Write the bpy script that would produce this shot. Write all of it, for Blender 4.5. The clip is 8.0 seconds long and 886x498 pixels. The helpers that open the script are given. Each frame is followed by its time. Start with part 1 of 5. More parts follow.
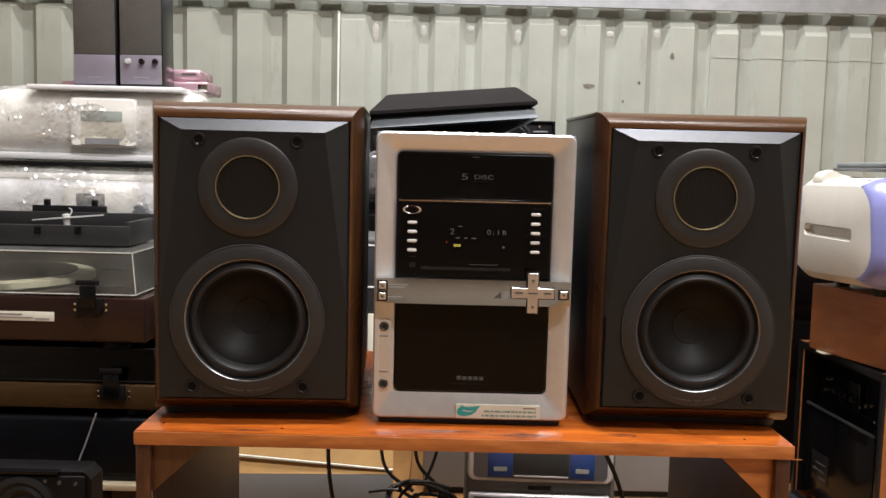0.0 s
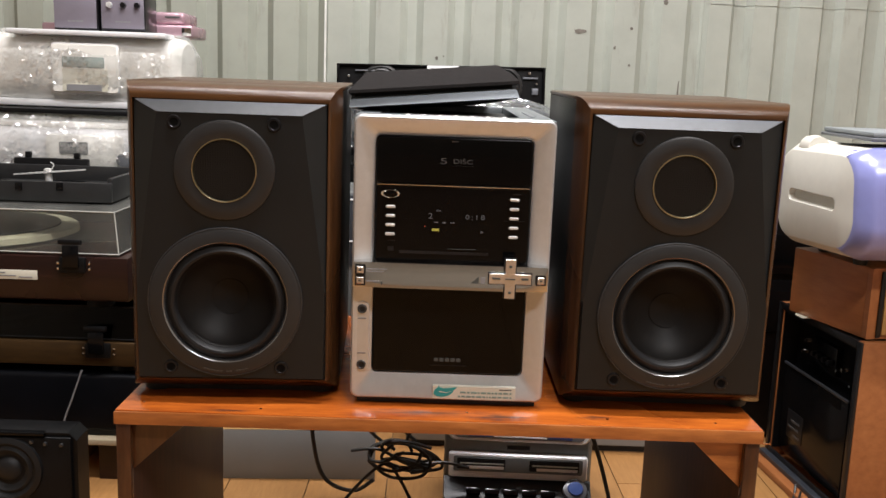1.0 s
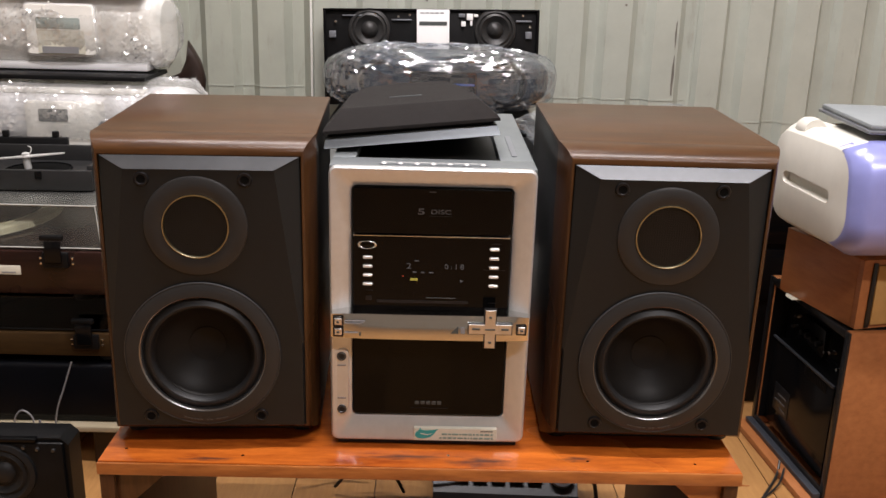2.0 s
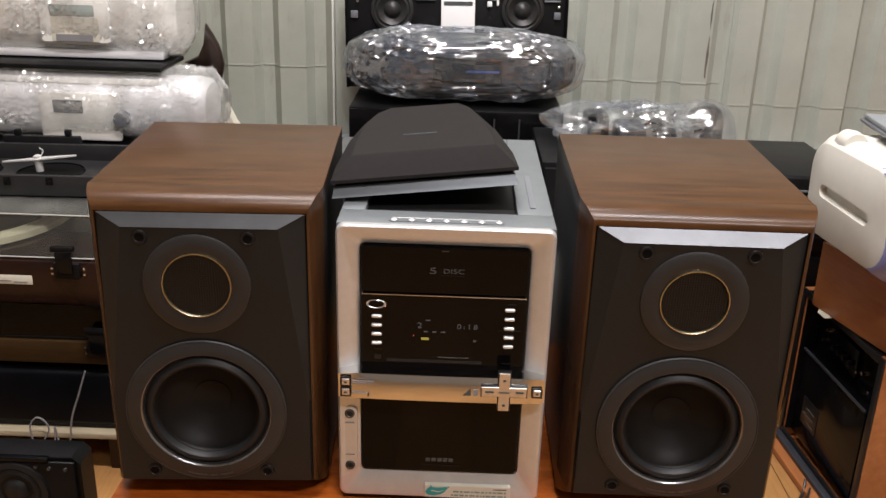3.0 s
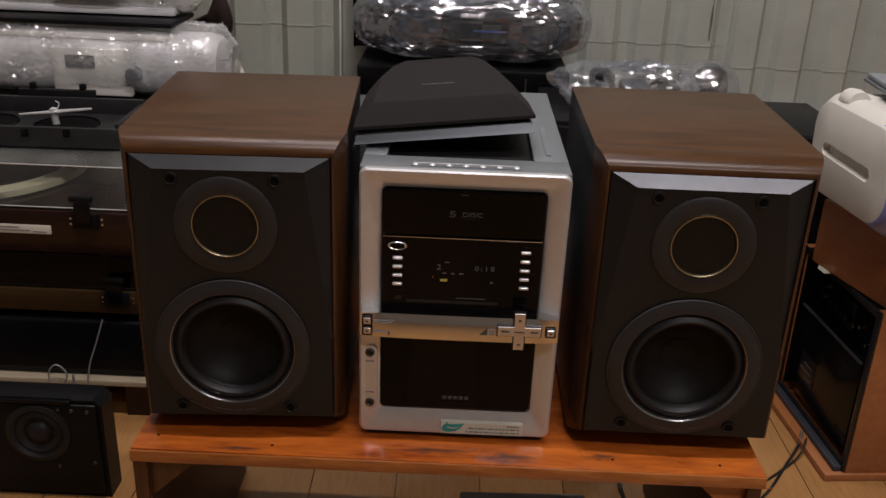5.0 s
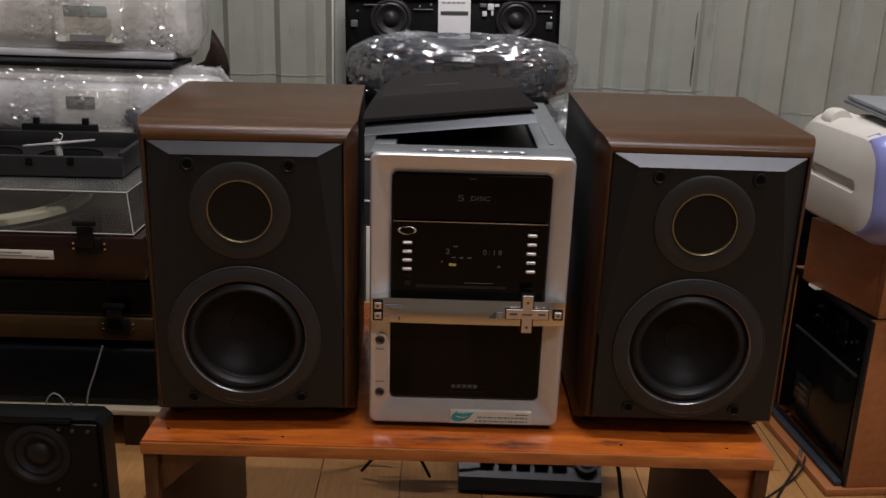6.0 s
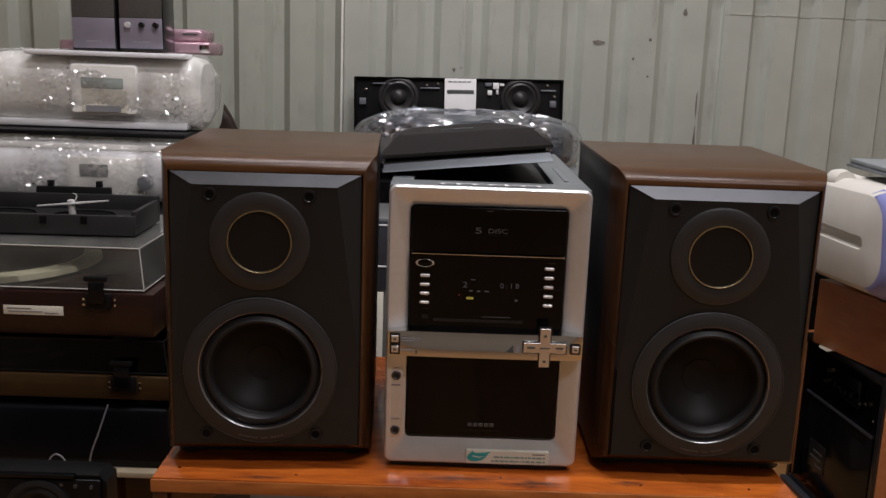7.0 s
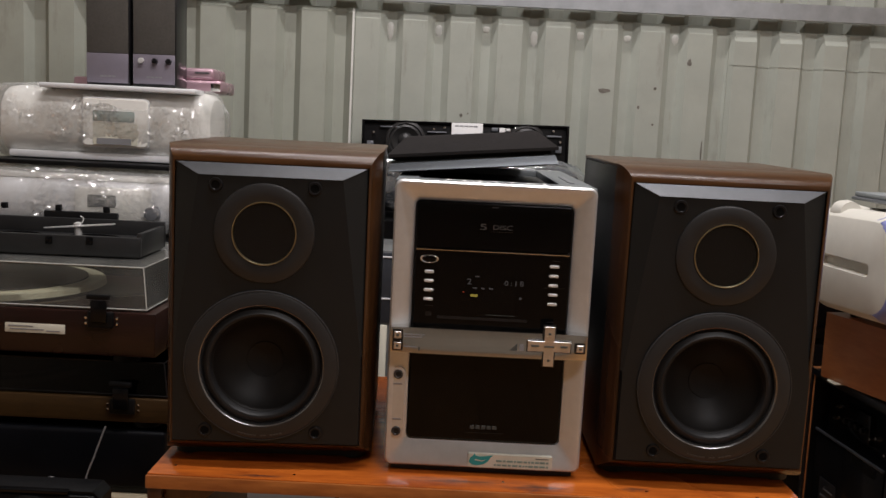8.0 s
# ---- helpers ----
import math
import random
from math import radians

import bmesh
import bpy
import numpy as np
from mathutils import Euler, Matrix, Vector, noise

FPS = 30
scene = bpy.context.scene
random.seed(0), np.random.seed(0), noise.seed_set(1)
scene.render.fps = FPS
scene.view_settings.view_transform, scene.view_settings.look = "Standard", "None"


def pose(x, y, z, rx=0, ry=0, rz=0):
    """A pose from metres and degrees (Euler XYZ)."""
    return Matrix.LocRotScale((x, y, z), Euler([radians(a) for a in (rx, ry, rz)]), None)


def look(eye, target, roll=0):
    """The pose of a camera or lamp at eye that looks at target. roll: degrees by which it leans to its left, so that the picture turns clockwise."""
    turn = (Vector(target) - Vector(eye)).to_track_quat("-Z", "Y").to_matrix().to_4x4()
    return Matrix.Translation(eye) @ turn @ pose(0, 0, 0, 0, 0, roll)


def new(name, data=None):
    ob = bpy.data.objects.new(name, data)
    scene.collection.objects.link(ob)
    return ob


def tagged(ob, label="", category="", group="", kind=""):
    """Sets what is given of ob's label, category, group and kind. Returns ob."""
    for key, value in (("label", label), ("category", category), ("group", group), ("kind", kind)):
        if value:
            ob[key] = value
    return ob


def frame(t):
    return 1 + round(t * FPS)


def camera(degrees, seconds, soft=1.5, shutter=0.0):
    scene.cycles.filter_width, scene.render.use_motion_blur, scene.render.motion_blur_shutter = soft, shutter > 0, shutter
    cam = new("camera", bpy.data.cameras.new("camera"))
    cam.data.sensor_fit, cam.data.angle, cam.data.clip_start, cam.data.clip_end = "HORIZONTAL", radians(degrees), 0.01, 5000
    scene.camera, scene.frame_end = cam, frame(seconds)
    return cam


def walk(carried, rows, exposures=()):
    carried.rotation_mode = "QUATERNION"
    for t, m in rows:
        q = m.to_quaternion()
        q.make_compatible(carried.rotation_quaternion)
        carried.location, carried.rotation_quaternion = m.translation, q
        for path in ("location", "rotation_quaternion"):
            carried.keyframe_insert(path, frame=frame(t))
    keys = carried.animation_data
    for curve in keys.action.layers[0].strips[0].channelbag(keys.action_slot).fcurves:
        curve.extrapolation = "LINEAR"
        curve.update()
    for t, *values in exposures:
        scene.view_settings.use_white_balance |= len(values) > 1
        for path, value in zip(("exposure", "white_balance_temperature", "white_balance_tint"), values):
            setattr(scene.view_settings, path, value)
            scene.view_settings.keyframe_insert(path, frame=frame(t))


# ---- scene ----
cam = camera(51.6, 8.0)
PATH = [
    (0, (-0.031, -0.837, 0.538), (-0.024, 1.155, 0.354), 1.4),
    (0.5, (-0.026, -0.835, 0.548), (-0.017, 1.152, 0.323), 1.5),
    (1, (-0.019, -0.829, 0.593), (0.008, 1.14, 0.245), 2.1),
    (1.2, (-0.013, -0.818, 0.624), (0.018, 1.14, 0.219), 2.1),
    (2.3, (0.0, -0.762, 0.762), (0.027, 1.133, 0.122), 1.4),
    (2.5, (0.003, -0.748, 0.779), (0.012, 1.136, 0.109), 1.7),
    (3, (0.008, -0.708, 0.813), (-0.019, 1.163, 0.107), 1.7),
    (3.5, (0.004, -0.689, 0.82), (-0.027, 1.186, 0.124), 1.9),
    (4, (0.003, -0.695, 0.819), (-0.021, 1.174, 0.108), 2.0),
    (4.5, (0.001, -0.707, 0.819), (-0.019, 1.128, 0.024), 2.2),
    (4.7, (-0.002, -0.718, 0.82), (-0.023, 1.111, 0.012), 2.2),
    (5.8, (-0.031, -0.798, 0.729), (-0.014, 1.111, 0.134), 2.2),
    (6, (-0.031, -0.793, 0.731), (-0.015, 1.112, 0.124), 1.8),
    (6.5, (-0.042, -0.805, 0.703), (-0.022, 1.124, 0.174), 1.5),
    (7, (-0.047, -0.813, 0.673), (-0.033, 1.148, 0.277), 2.0),
    (7.5, (-0.049, -0.815, 0.635), (-0.038, 1.165, 0.352), 3.1),
    (8, (-0.044, -0.822, 0.605), (-0.047, 1.163, 0.364), 2.8),
]
EXPOSURES = [(0, 0.66, 6640, 13), (1, 0.57, 6660, 13), (2.3, 0.43, 6830, 18), (3.1, 0.40, 6730, 15), (3.5, -0.67, 6580, 9), (4, -0.94, 6630, 13), (4.5, -0.66, 6830, 21), (6, -0.65, 6580, 18), (7, -0.40, 6530, 18), (8, -0.29, 6730, 16)]
walk(cam, [(t, look(eye, target, roll)) for t, eye, target, roll in PATH], EXPOSURES)
LAMP_A, LAMP_B, LAMP_C = (0.25, -0.24, 44.0), (-0.20, 0.68, 28.0), (0.80, -1.6, 42.0)

# ---- world and lamps ----
world = bpy.data.worlds.new("world")
scene.world = world
world.use_nodes = True
world.node_tree.nodes["Background"].inputs[0].default_value = (0.5, 0.5, 0.5, 1)
world.node_tree.nodes["Background"].inputs[1].default_value = 0.02


# ---- mesh helpers ----
def smooth(bm, angle=38):
    for f in bm.faces:
        f.smooth = True
    for e in bm.edges:
        if len(e.link_faces) == 2 and e.calc_face_angle(0) > radians(angle):
            e.smooth = False


def mesh_ob(name, bm, material, angle=38):
    bmesh.ops.recalc_face_normals(bm, faces=bm.faces)
    smooth(bm, angle)
    me = bpy.data.meshes.new(name)
    bm.to_mesh(me)
    bm.free()
    for m in (material if isinstance(material, (list, tuple)) else [material]):
        me.materials.append(m)
    return new(name, me)


def part(name, bm, material, parent, label="", angle=38):
    ob = mesh_ob(name, bm, material, angle)
    ob.parent = parent
    if label:
        ob["label"] = label
    return ob


def thing(name, label, category, at=None, group=""):
    ob = new(name)
    ob.empty_display_size = 0.02
    if at is not None:
        ob.matrix_basis = at
    return tagged(ob, label, category, group)


def box(x0, x1, y0, y1, z0, z1, bevel=0.0, seg=2, bm=None):
    bm = bm or bmesh.new()
    vs = [bm.verts.new((x, y, z)) for x in (x0, x1) for y in (y0, y1) for z in (z0, z1)]
    fs = [bm.faces.new([vs[i] for i in q]) for q in ((0, 1, 3, 2), (4, 6, 7, 5), (0, 4, 5, 1), (2, 3, 7, 6), (0, 2, 6, 4), (1, 5, 7, 3))]
    if bevel:
        es = {e for f in fs for e in f.edges}
        bmesh.ops.bevel(bm, geom=list(es), offset=bevel, segments=seg, profile=0.5, affect="EDGES")
    return bm


def lathe(profile, axis="y", at=(0, 0, 0), n=64, bm=None):
    """Turns (radius, height) pairs about the axis; a radius of 0 closes the end."""
    bm = bm or bmesh.new()
    rings = []
    for r, h in profile:
        ring = []
        for i in range(n if r > 1e-6 else 1):
            a = 2 * math.pi * i / n
            c, s = r * math.cos(a), r * math.sin(a)
            p = {"y": (c, h, s), "z": (c, s, h), "x": (h, c, s)}[axis]
            ring.append(bm.verts.new((p[0] + at[0], p[1] + at[1], p[2] + at[2])))
        rings.append(ring)
    for a, b in zip(rings, rings[1:]):
        for i in range(n):
            j = (i + 1) % n
            if len(a) == 1 and len(b) > 1:
                bm.faces.new((a[0], b[i], b[j]))
            elif len(b) == 1 and len(a) > 1:
                bm.faces.new((a[i], a[j], b[0]))
            elif len(a) > 1:
                bm.faces.new((a[i], a[j], b[j], b[i]))
    return bm


def loft(loops, bm=None, caps=True):
    """Skins closed loops of equally many points."""
    bm = bm or bmesh.new()
    rows = [[bm.verts.new(p) for p in loop] for loop in loops]
    n = len(rows[0])
    for a, b in zip(rows, rows[1:]):
        for i in range(n):
            j = (i + 1) % n
            bm.faces.new((a[i], a[j], b[j], b[i]))
    if caps:
        bm.faces.new(rows[0])
        bm.faces.new(rows[-1])
    return bm


def rrect(x0, x1, z0, z1, r, y, seg=5):
    """A rounded rectangle in the plane of that y."""
    out = []
    for cx, cz, a0 in ((x1 - r, z1 - r, 0), (x0 + r, z1 - r, 90), (x0 + r, z0 + r, 180), (x1 - r, z0 + r, 270)):
        for k in range(seg + 1):
            a = radians(a0 + 90 * k / seg)
            out.append((cx + r * math.cos(a), y, cz + r * math.sin(a)))
    return out


def slab(x0, x1, z0, z1, r, y0, y1, edge=0.0008, bm=None):
    """A rounded plate that faces -y with a softened front edge."""
    e = edge
    return loft([rrect(x0, x1, z0, z1, r, y1), rrect(x0, x1, z0, z1, r, y0 + e), rrect(x0 + e, x1 - e, z0 + e, z1 - e, max(r - e, 1e-4), y0)], bm)


def holed(outer, holes, y, bm=None, n=64):
    """A flat face at that y, outlined by (x, z) pairs, with round holes (x, z, radius)."""
    bm = bm or bmesh.new()
    edges = []
    for ring in [outer] + [[(cx + r * math.cos(2 * math.pi * i / n), cz + r * math.sin(2 * math.pi * i / n)) for i in range(n)] for cx, cz, r in holes]:
        vs = [bm.verts.new((x, y, z)) for x, z in ring]
        edges += [bm.edges.new((vs[i], vs[(i + 1) % len(vs)])) for i in range(len(vs))]
    bmesh.ops.triangle_fill(bm, edges=edges, use_beauty=True)
    return bm


def tube(points, r, n=8, bm=None, steps=6):
    """A round cable through the points."""
    bm = bm or bmesh.new()
    pts = [Vector(p) for p in points]
    path = []
    for i in range(len(pts) - 1):
        p0, p1, p2, p3 = pts[max(i - 1, 0)], pts[i], pts[i + 1], pts[min(i + 2, len(pts) - 1)]
        for k in range(steps):
            t = k / steps
            path.append(0.5 * ((2 * p1) + (p2 - p0) * t + (2 * p0 - 5 * p1 + 4 * p2 - p3) * t * t + (3 * p1 - p0 - 3 * p2 + p3) * t ** 3))
    path.append(pts[-1])
    side = Vector((0.31, 0.57, 0.76))
    loops = []
    for i, p in enumerate(path):
        d = (path[min(i + 1, len(path) - 1)] - path[max(i - 1, 0)]).normalized()
        u = (side - d * side.dot(d)).normalized()
        v = d.cross(u)
        side = u
        loops.append([p + r * (math.cos(2 * math.pi * k / n) * u + math.sin(2 * math.pi * k / n) * v) for k in range(n)])
    return loft(loops, bm)


def lettering(name, text, size, at, material, parent, wide=1.0, gap=1.0):
    """Built-in letters, facing -y, centred on the place."""
    cu = bpy.data.curves.new(name, "FONT")
    cu.body, cu.size, cu.align_x, cu.align_y, cu.extrude, cu.space_character = text, size, "CENTER", "CENTER", 0.0002, gap
    tmp = new(name, cu)
    me = bpy.data.meshes.new_from_object(tmp.evaluated_get(bpy.context.evaluated_depsgraph_get()))
    bpy.data.objects.remove(tmp)
    me.materials.clear()
    me.materials.append(material)
    me.transform(pose(*at, 90, 0, 0) @ Matrix.Diagonal((wide, 1, 1, 1)))
    ob = new(name, me)
    ob.parent = parent
    return ob


# ---- materials ----
def mat(name, color, rough=0.5, metal=0.0, vary=0.15, scale=30.0, bump=0.0, bump_scale=200.0, stretch=(1, 1, 1), coat=0.0, second=None, spec=0.5, coords="Object", random_vary=0.0, rough_vary=0.1):
    """Two scales of colour variation, uneven gloss and fine relief."""
    m = bpy.data.materials.new(name)
    m.use_nodes = True
    nt = m.node_tree
    nd, ln = nt.nodes, nt.links
    bsdf = nd["Principled BSDF"]
    bsdf.inputs["Metallic"].default_value = metal
    bsdf.inputs["Coat Weight"].default_value = coat
    bsdf.inputs["Coat Roughness"].default_value = 0.08
    bsdf.inputs["Specular IOR Level"].default_value = spec
    tc = nd.new("ShaderNodeTexCoord")
    mp = nd.new("ShaderNodeMapping")
    mp.inputs["Scale"].default_value = stretch
    ln.new(tc.outputs[coords], mp.inputs[0])
    n1 = nd.new("ShaderNodeTexNoise")
    n1.inputs["Scale"].default_value, n1.inputs["Detail"].default_value, n1.inputs["Roughness"].default_value = scale, 6, 0.65
    n2 = nd.new("ShaderNodeTexNoise")
    n2.inputs["Scale"].default_value, n2.inputs["Detail"].default_value = scale * 0.13, 3
    ln.new(mp.outputs[0], n1.inputs[0])
    ln.new(tc.outputs[coords], n2.inputs[0])
    add = nd.new("ShaderNodeMath")
    add.operation = "MULTIPLY_ADD"
    ln.new(n1.outputs[0], add.inputs[0])
    add.inputs[1].default_value = 0.6
    half = nd.new("ShaderNodeMath")
    half.operation = "MULTIPLY"
    half.inputs[1].default_value = 0.4
    ln.new(n2.outputs[0], half.inputs[0])
    ln.new(half.outputs[0], add.inputs[2])
    ramp = nd.new("ShaderNodeValToRGB")
    c2 = second or tuple(c * (1 + vary) for c in color)
    c1 = tuple(c * (1 - vary) for c in color) if not second else color
    ramp.color_ramp.elements[0].position, ramp.color_ramp.elements[1].position = 0.36, 0.64
    ramp.color_ramp.elements[0].color, ramp.color_ramp.elements[1].color = (*c1, 1), (*c2, 1)
    ln.new(add.outputs[0], ramp.inputs[0])
    out = ramp.outputs[0]
    if random_vary:
        info = nd.new("ShaderNodeObjectInfo")
        hsv = nd.new("ShaderNodeHueSaturation")
        mr = nd.new("ShaderNodeMapRange")
        mr.inputs["To Min"].default_value, mr.inputs["To Max"].default_value = 1 - random_vary, 1 + random_vary
        ln.new(info.outputs["Random"], mr.inputs[0])
        ln.new(mr.outputs[0], hsv.inputs["Value"])
        ln.new(out, hsv.inputs["Color"])
        out = hsv.outputs[0]
    ln.new(out, bsdf.inputs["Base Color"])
    rr = nd.new("ShaderNodeMapRange")
    rr.inputs["To Min"].default_value, rr.inputs["To Max"].default_value = max(rough - rough_vary, 0.02), min(rough + rough_vary, 1)
    ln.new(n2.outputs[0], rr.inputs[0])
    ln.new(rr.outputs[0], bsdf.inputs["Roughness"])
    if bump:
        nb = nd.new("ShaderNodeTexNoise")
        nb.inputs["Scale"].default_value, nb.inputs["Detail"].default_value = bump_scale, 4
        ln.new(mp.outputs[0], nb.inputs[0])
        bp = nd.new("ShaderNodeBump")
        bp.inputs["Strength"].default_value, bp.inputs["Distance"].default_value = bump, 0.001
        ln.new(nb.outputs[0], bp.inputs["Height"])
        ln.new(bp.outputs[0], bsdf.inputs["Normal"])
    return m


def glow(name, color, strength):
    m = bpy.data.materials.new(name)
    m.use_nodes = True
    b = m.node_tree.nodes["Principled BSDF"]
    b.inputs["Base Color"].default_value = (*color, 1)
    b.inputs["Emission Color"].default_value = (*color, 1)
    b.inputs["Emission Strength"].default_value = strength
    return m


def wrap_film(name, amount=0.10, scale=90.0, tint=(0.95, 0.97, 1.0), strength=1.0, haze=0.0, rough=0.22, stretch=(1, 1, 1), milk=(0.80, 0.85, 0.90)):
    """Clear wrinkled plastic film: see-through, with small creased facets that catch the lamps."""
    m = bpy.data.materials.new(name)
    m.use_nodes = True
    nt = m.node_tree
    nd, ln = nt.nodes, nt.links
    nd.remove(nd["Principled BSDF"])
    tc = nd.new("ShaderNodeTexCoord")
    mp = nd.new("ShaderNodeMapping")
    mp.inputs["Scale"].default_value = stretch
    mp.inputs["Rotation"].default_value = (0.3, 0.5, 0.4)
    ln.new(tc.outputs["Object"], mp.inputs[0])
    nz = nd.new("ShaderNodeTexNoise")
    nz.inputs["Scale"].default_value, nz.inputs["Detail"].default_value, nz.inputs["Distortion"].default_value = scale * 0.35, 4.5, 1.6
    ln.new(mp.outputs[0], nz.inputs[0])
    vo = nd.new("ShaderNodeTexVoronoi")
    vo.inputs["Scale"].default_value = scale
    ln.new(mp.outputs[0], vo.inputs["Vector"])
    mx = nd.new("ShaderNodeMath")
    mx.operation = "MULTIPLY_ADD"
    mx.inputs[1].default_value = -0.22
    ln.new(vo.outputs["Distance"], mx.inputs[0])
    ln.new(nz.outputs[0], mx.inputs[2])
    bp = nd.new("ShaderNodeBump")
    bp.inputs["Strength"].default_value, bp.inputs["Distance"].default_value = strength, 0.012
    ln.new(mx.outputs[0], bp.inputs["Height"])
    tr = nd.new("ShaderNodeBsdfTransparent")
    tr.inputs[0].default_value = (*tint, 1)
    gl = nd.new("ShaderNodeBsdfGlossy")
    gl.inputs["Roughness"].default_value = rough
    ln.new(bp.outputs[0], gl.inputs["Normal"])
    # gloss is uneven: slack parts of the film shine more than those lying on the goods
    nw = nd.new("ShaderNodeTexNoise")
    nw.inputs["Scale"].default_value, nw.inputs["Detail"].default_value = scale * 0.16, 3
    ln.new(tc.outputs["Object"], nw.inputs[0])
    mr = nd.new("ShaderNodeMapRange")
    mr.inputs["From Min"].default_value, mr.inputs["From Max"].default_value = 0.40, 0.62
    mr.inputs["To Min"].default_value, mr.inputs["To Max"].default_value = amount * 0.5, amount * 1.6
    ln.new(nw.outputs[0], mr.inputs[0])
    mix = nd.new("ShaderNodeMixShader")
    ln.new(mr.outputs[0], mix.inputs[0])
    ln.new(tr.outputs[0], mix.inputs[1])
    ln.new(gl.outputs[0], mix.inputs[2])
    df = nd.new("ShaderNodeBsdfDiffuse")
    df.inputs[0].default_value = (*milk, 1)
    mix2 = nd.new("ShaderNodeMixShader")
    mix2.inputs[0].default_value = haze
    ln.new(mix.outputs[0], mix2.inputs[1])
    ln.new(df.outputs[0], mix2.inputs[2])
    ln.new(mix2.outputs[0], nd["Material Output"].inputs[0])
    return m


M_WALNUT = mat("walnut_vinyl", (0.027, 0.0110, 0.0040), 0.28, second=(0.086, 0.0370, 0.0130), scale=16, spec=0.26, stretch=(0.8, 7, 7), bump=0.04, bump_scale=260, rough_vary=0.06)
M_WALNUT_UPRIGHT = mat("walnut_vinyl_upright_grain", (0.027, 0.0110, 0.0040), 0.28, second=(0.086, 0.0370, 0.0130), scale=16, spec=0.26, stretch=(7, 7, 0.8), bump=0.04, bump_scale=260, rough_vary=0.06)
M_SIDE = mat("black_vinyl", (0.014, 0.0135, 0.0125), 0.40, spec=0.45, vary=0.3, scale=40, bump=0.15, bump_scale=300)
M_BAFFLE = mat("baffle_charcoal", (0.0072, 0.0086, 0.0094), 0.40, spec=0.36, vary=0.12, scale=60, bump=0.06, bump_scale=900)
M_RING = mat("ring_charcoal", (0.025, 0.0245, 0.0245), 0.38, spec=0.40, metal=0.2, vary=0.1, scale=60)
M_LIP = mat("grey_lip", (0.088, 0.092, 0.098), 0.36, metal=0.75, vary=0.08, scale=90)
M_TURNED = mat("turned_metal", (0.22, 0.22, 0.225), 0.22, metal=0.9, vary=0.06, scale=90)
M_CHROME = mat("chrome", (0.78, 0.77, 0.76), 0.10, metal=1.0, vary=0.04, scale=50, rough_vary=0.05)
M_GOLD = mat("gold_ring", (0.64, 0.58, 0.38), 0.30, metal=1.0, vary=0.1, scale=80)
M_RUBBER = mat("rubber_surround", (0.0065, 0.0065, 0.007), 0.52, spec=0.34, vary=0.2, scale=80)
M_CONE = mat("paper_cone", (0.0075, 0.0065, 0.006), 0.5, spec=0.18, vary=0.2, scale=120, bump=0.10, bump_scale=500)
M_MESH = mat("wire_mesh", (0.013, 0.0125, 0.012), 0.4, metal=0.2, vary=0.2, scale=60)
M_PIT = mat("unlit_well", (0.0015, 0.0015, 0.0015), 0.8, spec=0.1, vary=0.2)
M_DARK = mat("dark_hole", (0.006, 0.006, 0.006), 0.6, vary=0.2)
M_SCREW = mat("black_screw", (0.020, 0.020, 0.022), 0.3, metal=0.6, vary=0.2)
M_SILVER = mat("silver_plastic", (0.60, 0.605, 0.605), 0.32, metal=0.58, vary=0.05, scale=120, bump=0.03, bump_scale=1500)
M_DECK = mat("grey_silver_deck", (0.165, 0.182, 0.190), 0.42, metal=0.4, vary=0.06, scale=60)
M_HOUSING = mat("dark_blue_housing", (0.024, 0.034, 0.046), 0.5, spec=0.3, vary=0.15, scale=30)
M_PIANO = mat("piano_black", (0.0022, 0.002, 0.002), 0.06, spec=0.16, vary=0.3, scale=20, rough_vary=0.04)
M_SMOKE = mat("black_window", (0.0028, 0.0025, 0.0025), 0.10, spec=0.16, vary=0.2, scale=20, rough_vary=0.05)
M_PILL = mat("pearl_button", (0.68, 0.68, 0.67), 0.34, metal=0.45, vary=0.04, scale=200)
M_KEYMETAL = mat("key_metal", (0.62, 0.61, 0.60), 0.24, metal=0.85, vary=0.05, scale=120)
M_CLOTH = mat("grille_cloth", (0.0135, 0.0116, 0.0112), 0.9, vary=0.12, scale=160, bump=0.5, bump_scale=1400, spec=0.2)
M_BENCH = mat("varnished_bench_wood", (0.20, 0.034, 0.0055), 0.26, second=(0.56, 0.140, 0.018), scale=16, stretch=(1, 5, 5), coat=0.34, bump=0.1, bump_scale=120)
M_BENCH_EDGE = mat("bench_edge_wood", (0.22, 0.058, 0.012), 0.30, second=(0.44, 0.15, 0.036), scale=24, stretch=(1, 6, 6), coat=0.4)
# shaded copy of the edge wood, for leg edging and the left triangle
M_BENCH_SHADED = mat("bench_shaded_edge_wood", (0.036, 0.012, 0.005), 0.26, second=(0.085, 0.031, 0.011), scale=22, stretch=(6, 6, 1), coat=0.3)
M_BENCH_LEG = mat("dark_leg_panel", (0.032, 0.014, 0.009), 0.5, second=(0.075, 0.033, 0.017), scale=20, stretch=(6, 6, 1), coat=0.03, spec=0.35)
M_PLANK = mat("laminate_plank", (0.27, 0.128, 0.043), 0.34, second=(0.38, 0.195, 0.070), scale=20, stretch=(8, 1, 8), coat=0.25, random_vary=0.14)
M_JOINT = mat("floor_base", (0.12, 0.07, 0.035), 0.7)
M_ROOM = mat("unseen_room_wall", (0.33, 0.30, 0.25), 0.8, vary=0.1, scale=4)
M_CEIL = mat("ceiling_sheet", (0.50, 0.50, 0.48), 0.7, vary=0.1, scale=3)
M_STEEL = mat("galvanised_steel", (0.42, 0.44, 0.46), 0.42, metal=0.8, vary=0.15, scale=18)
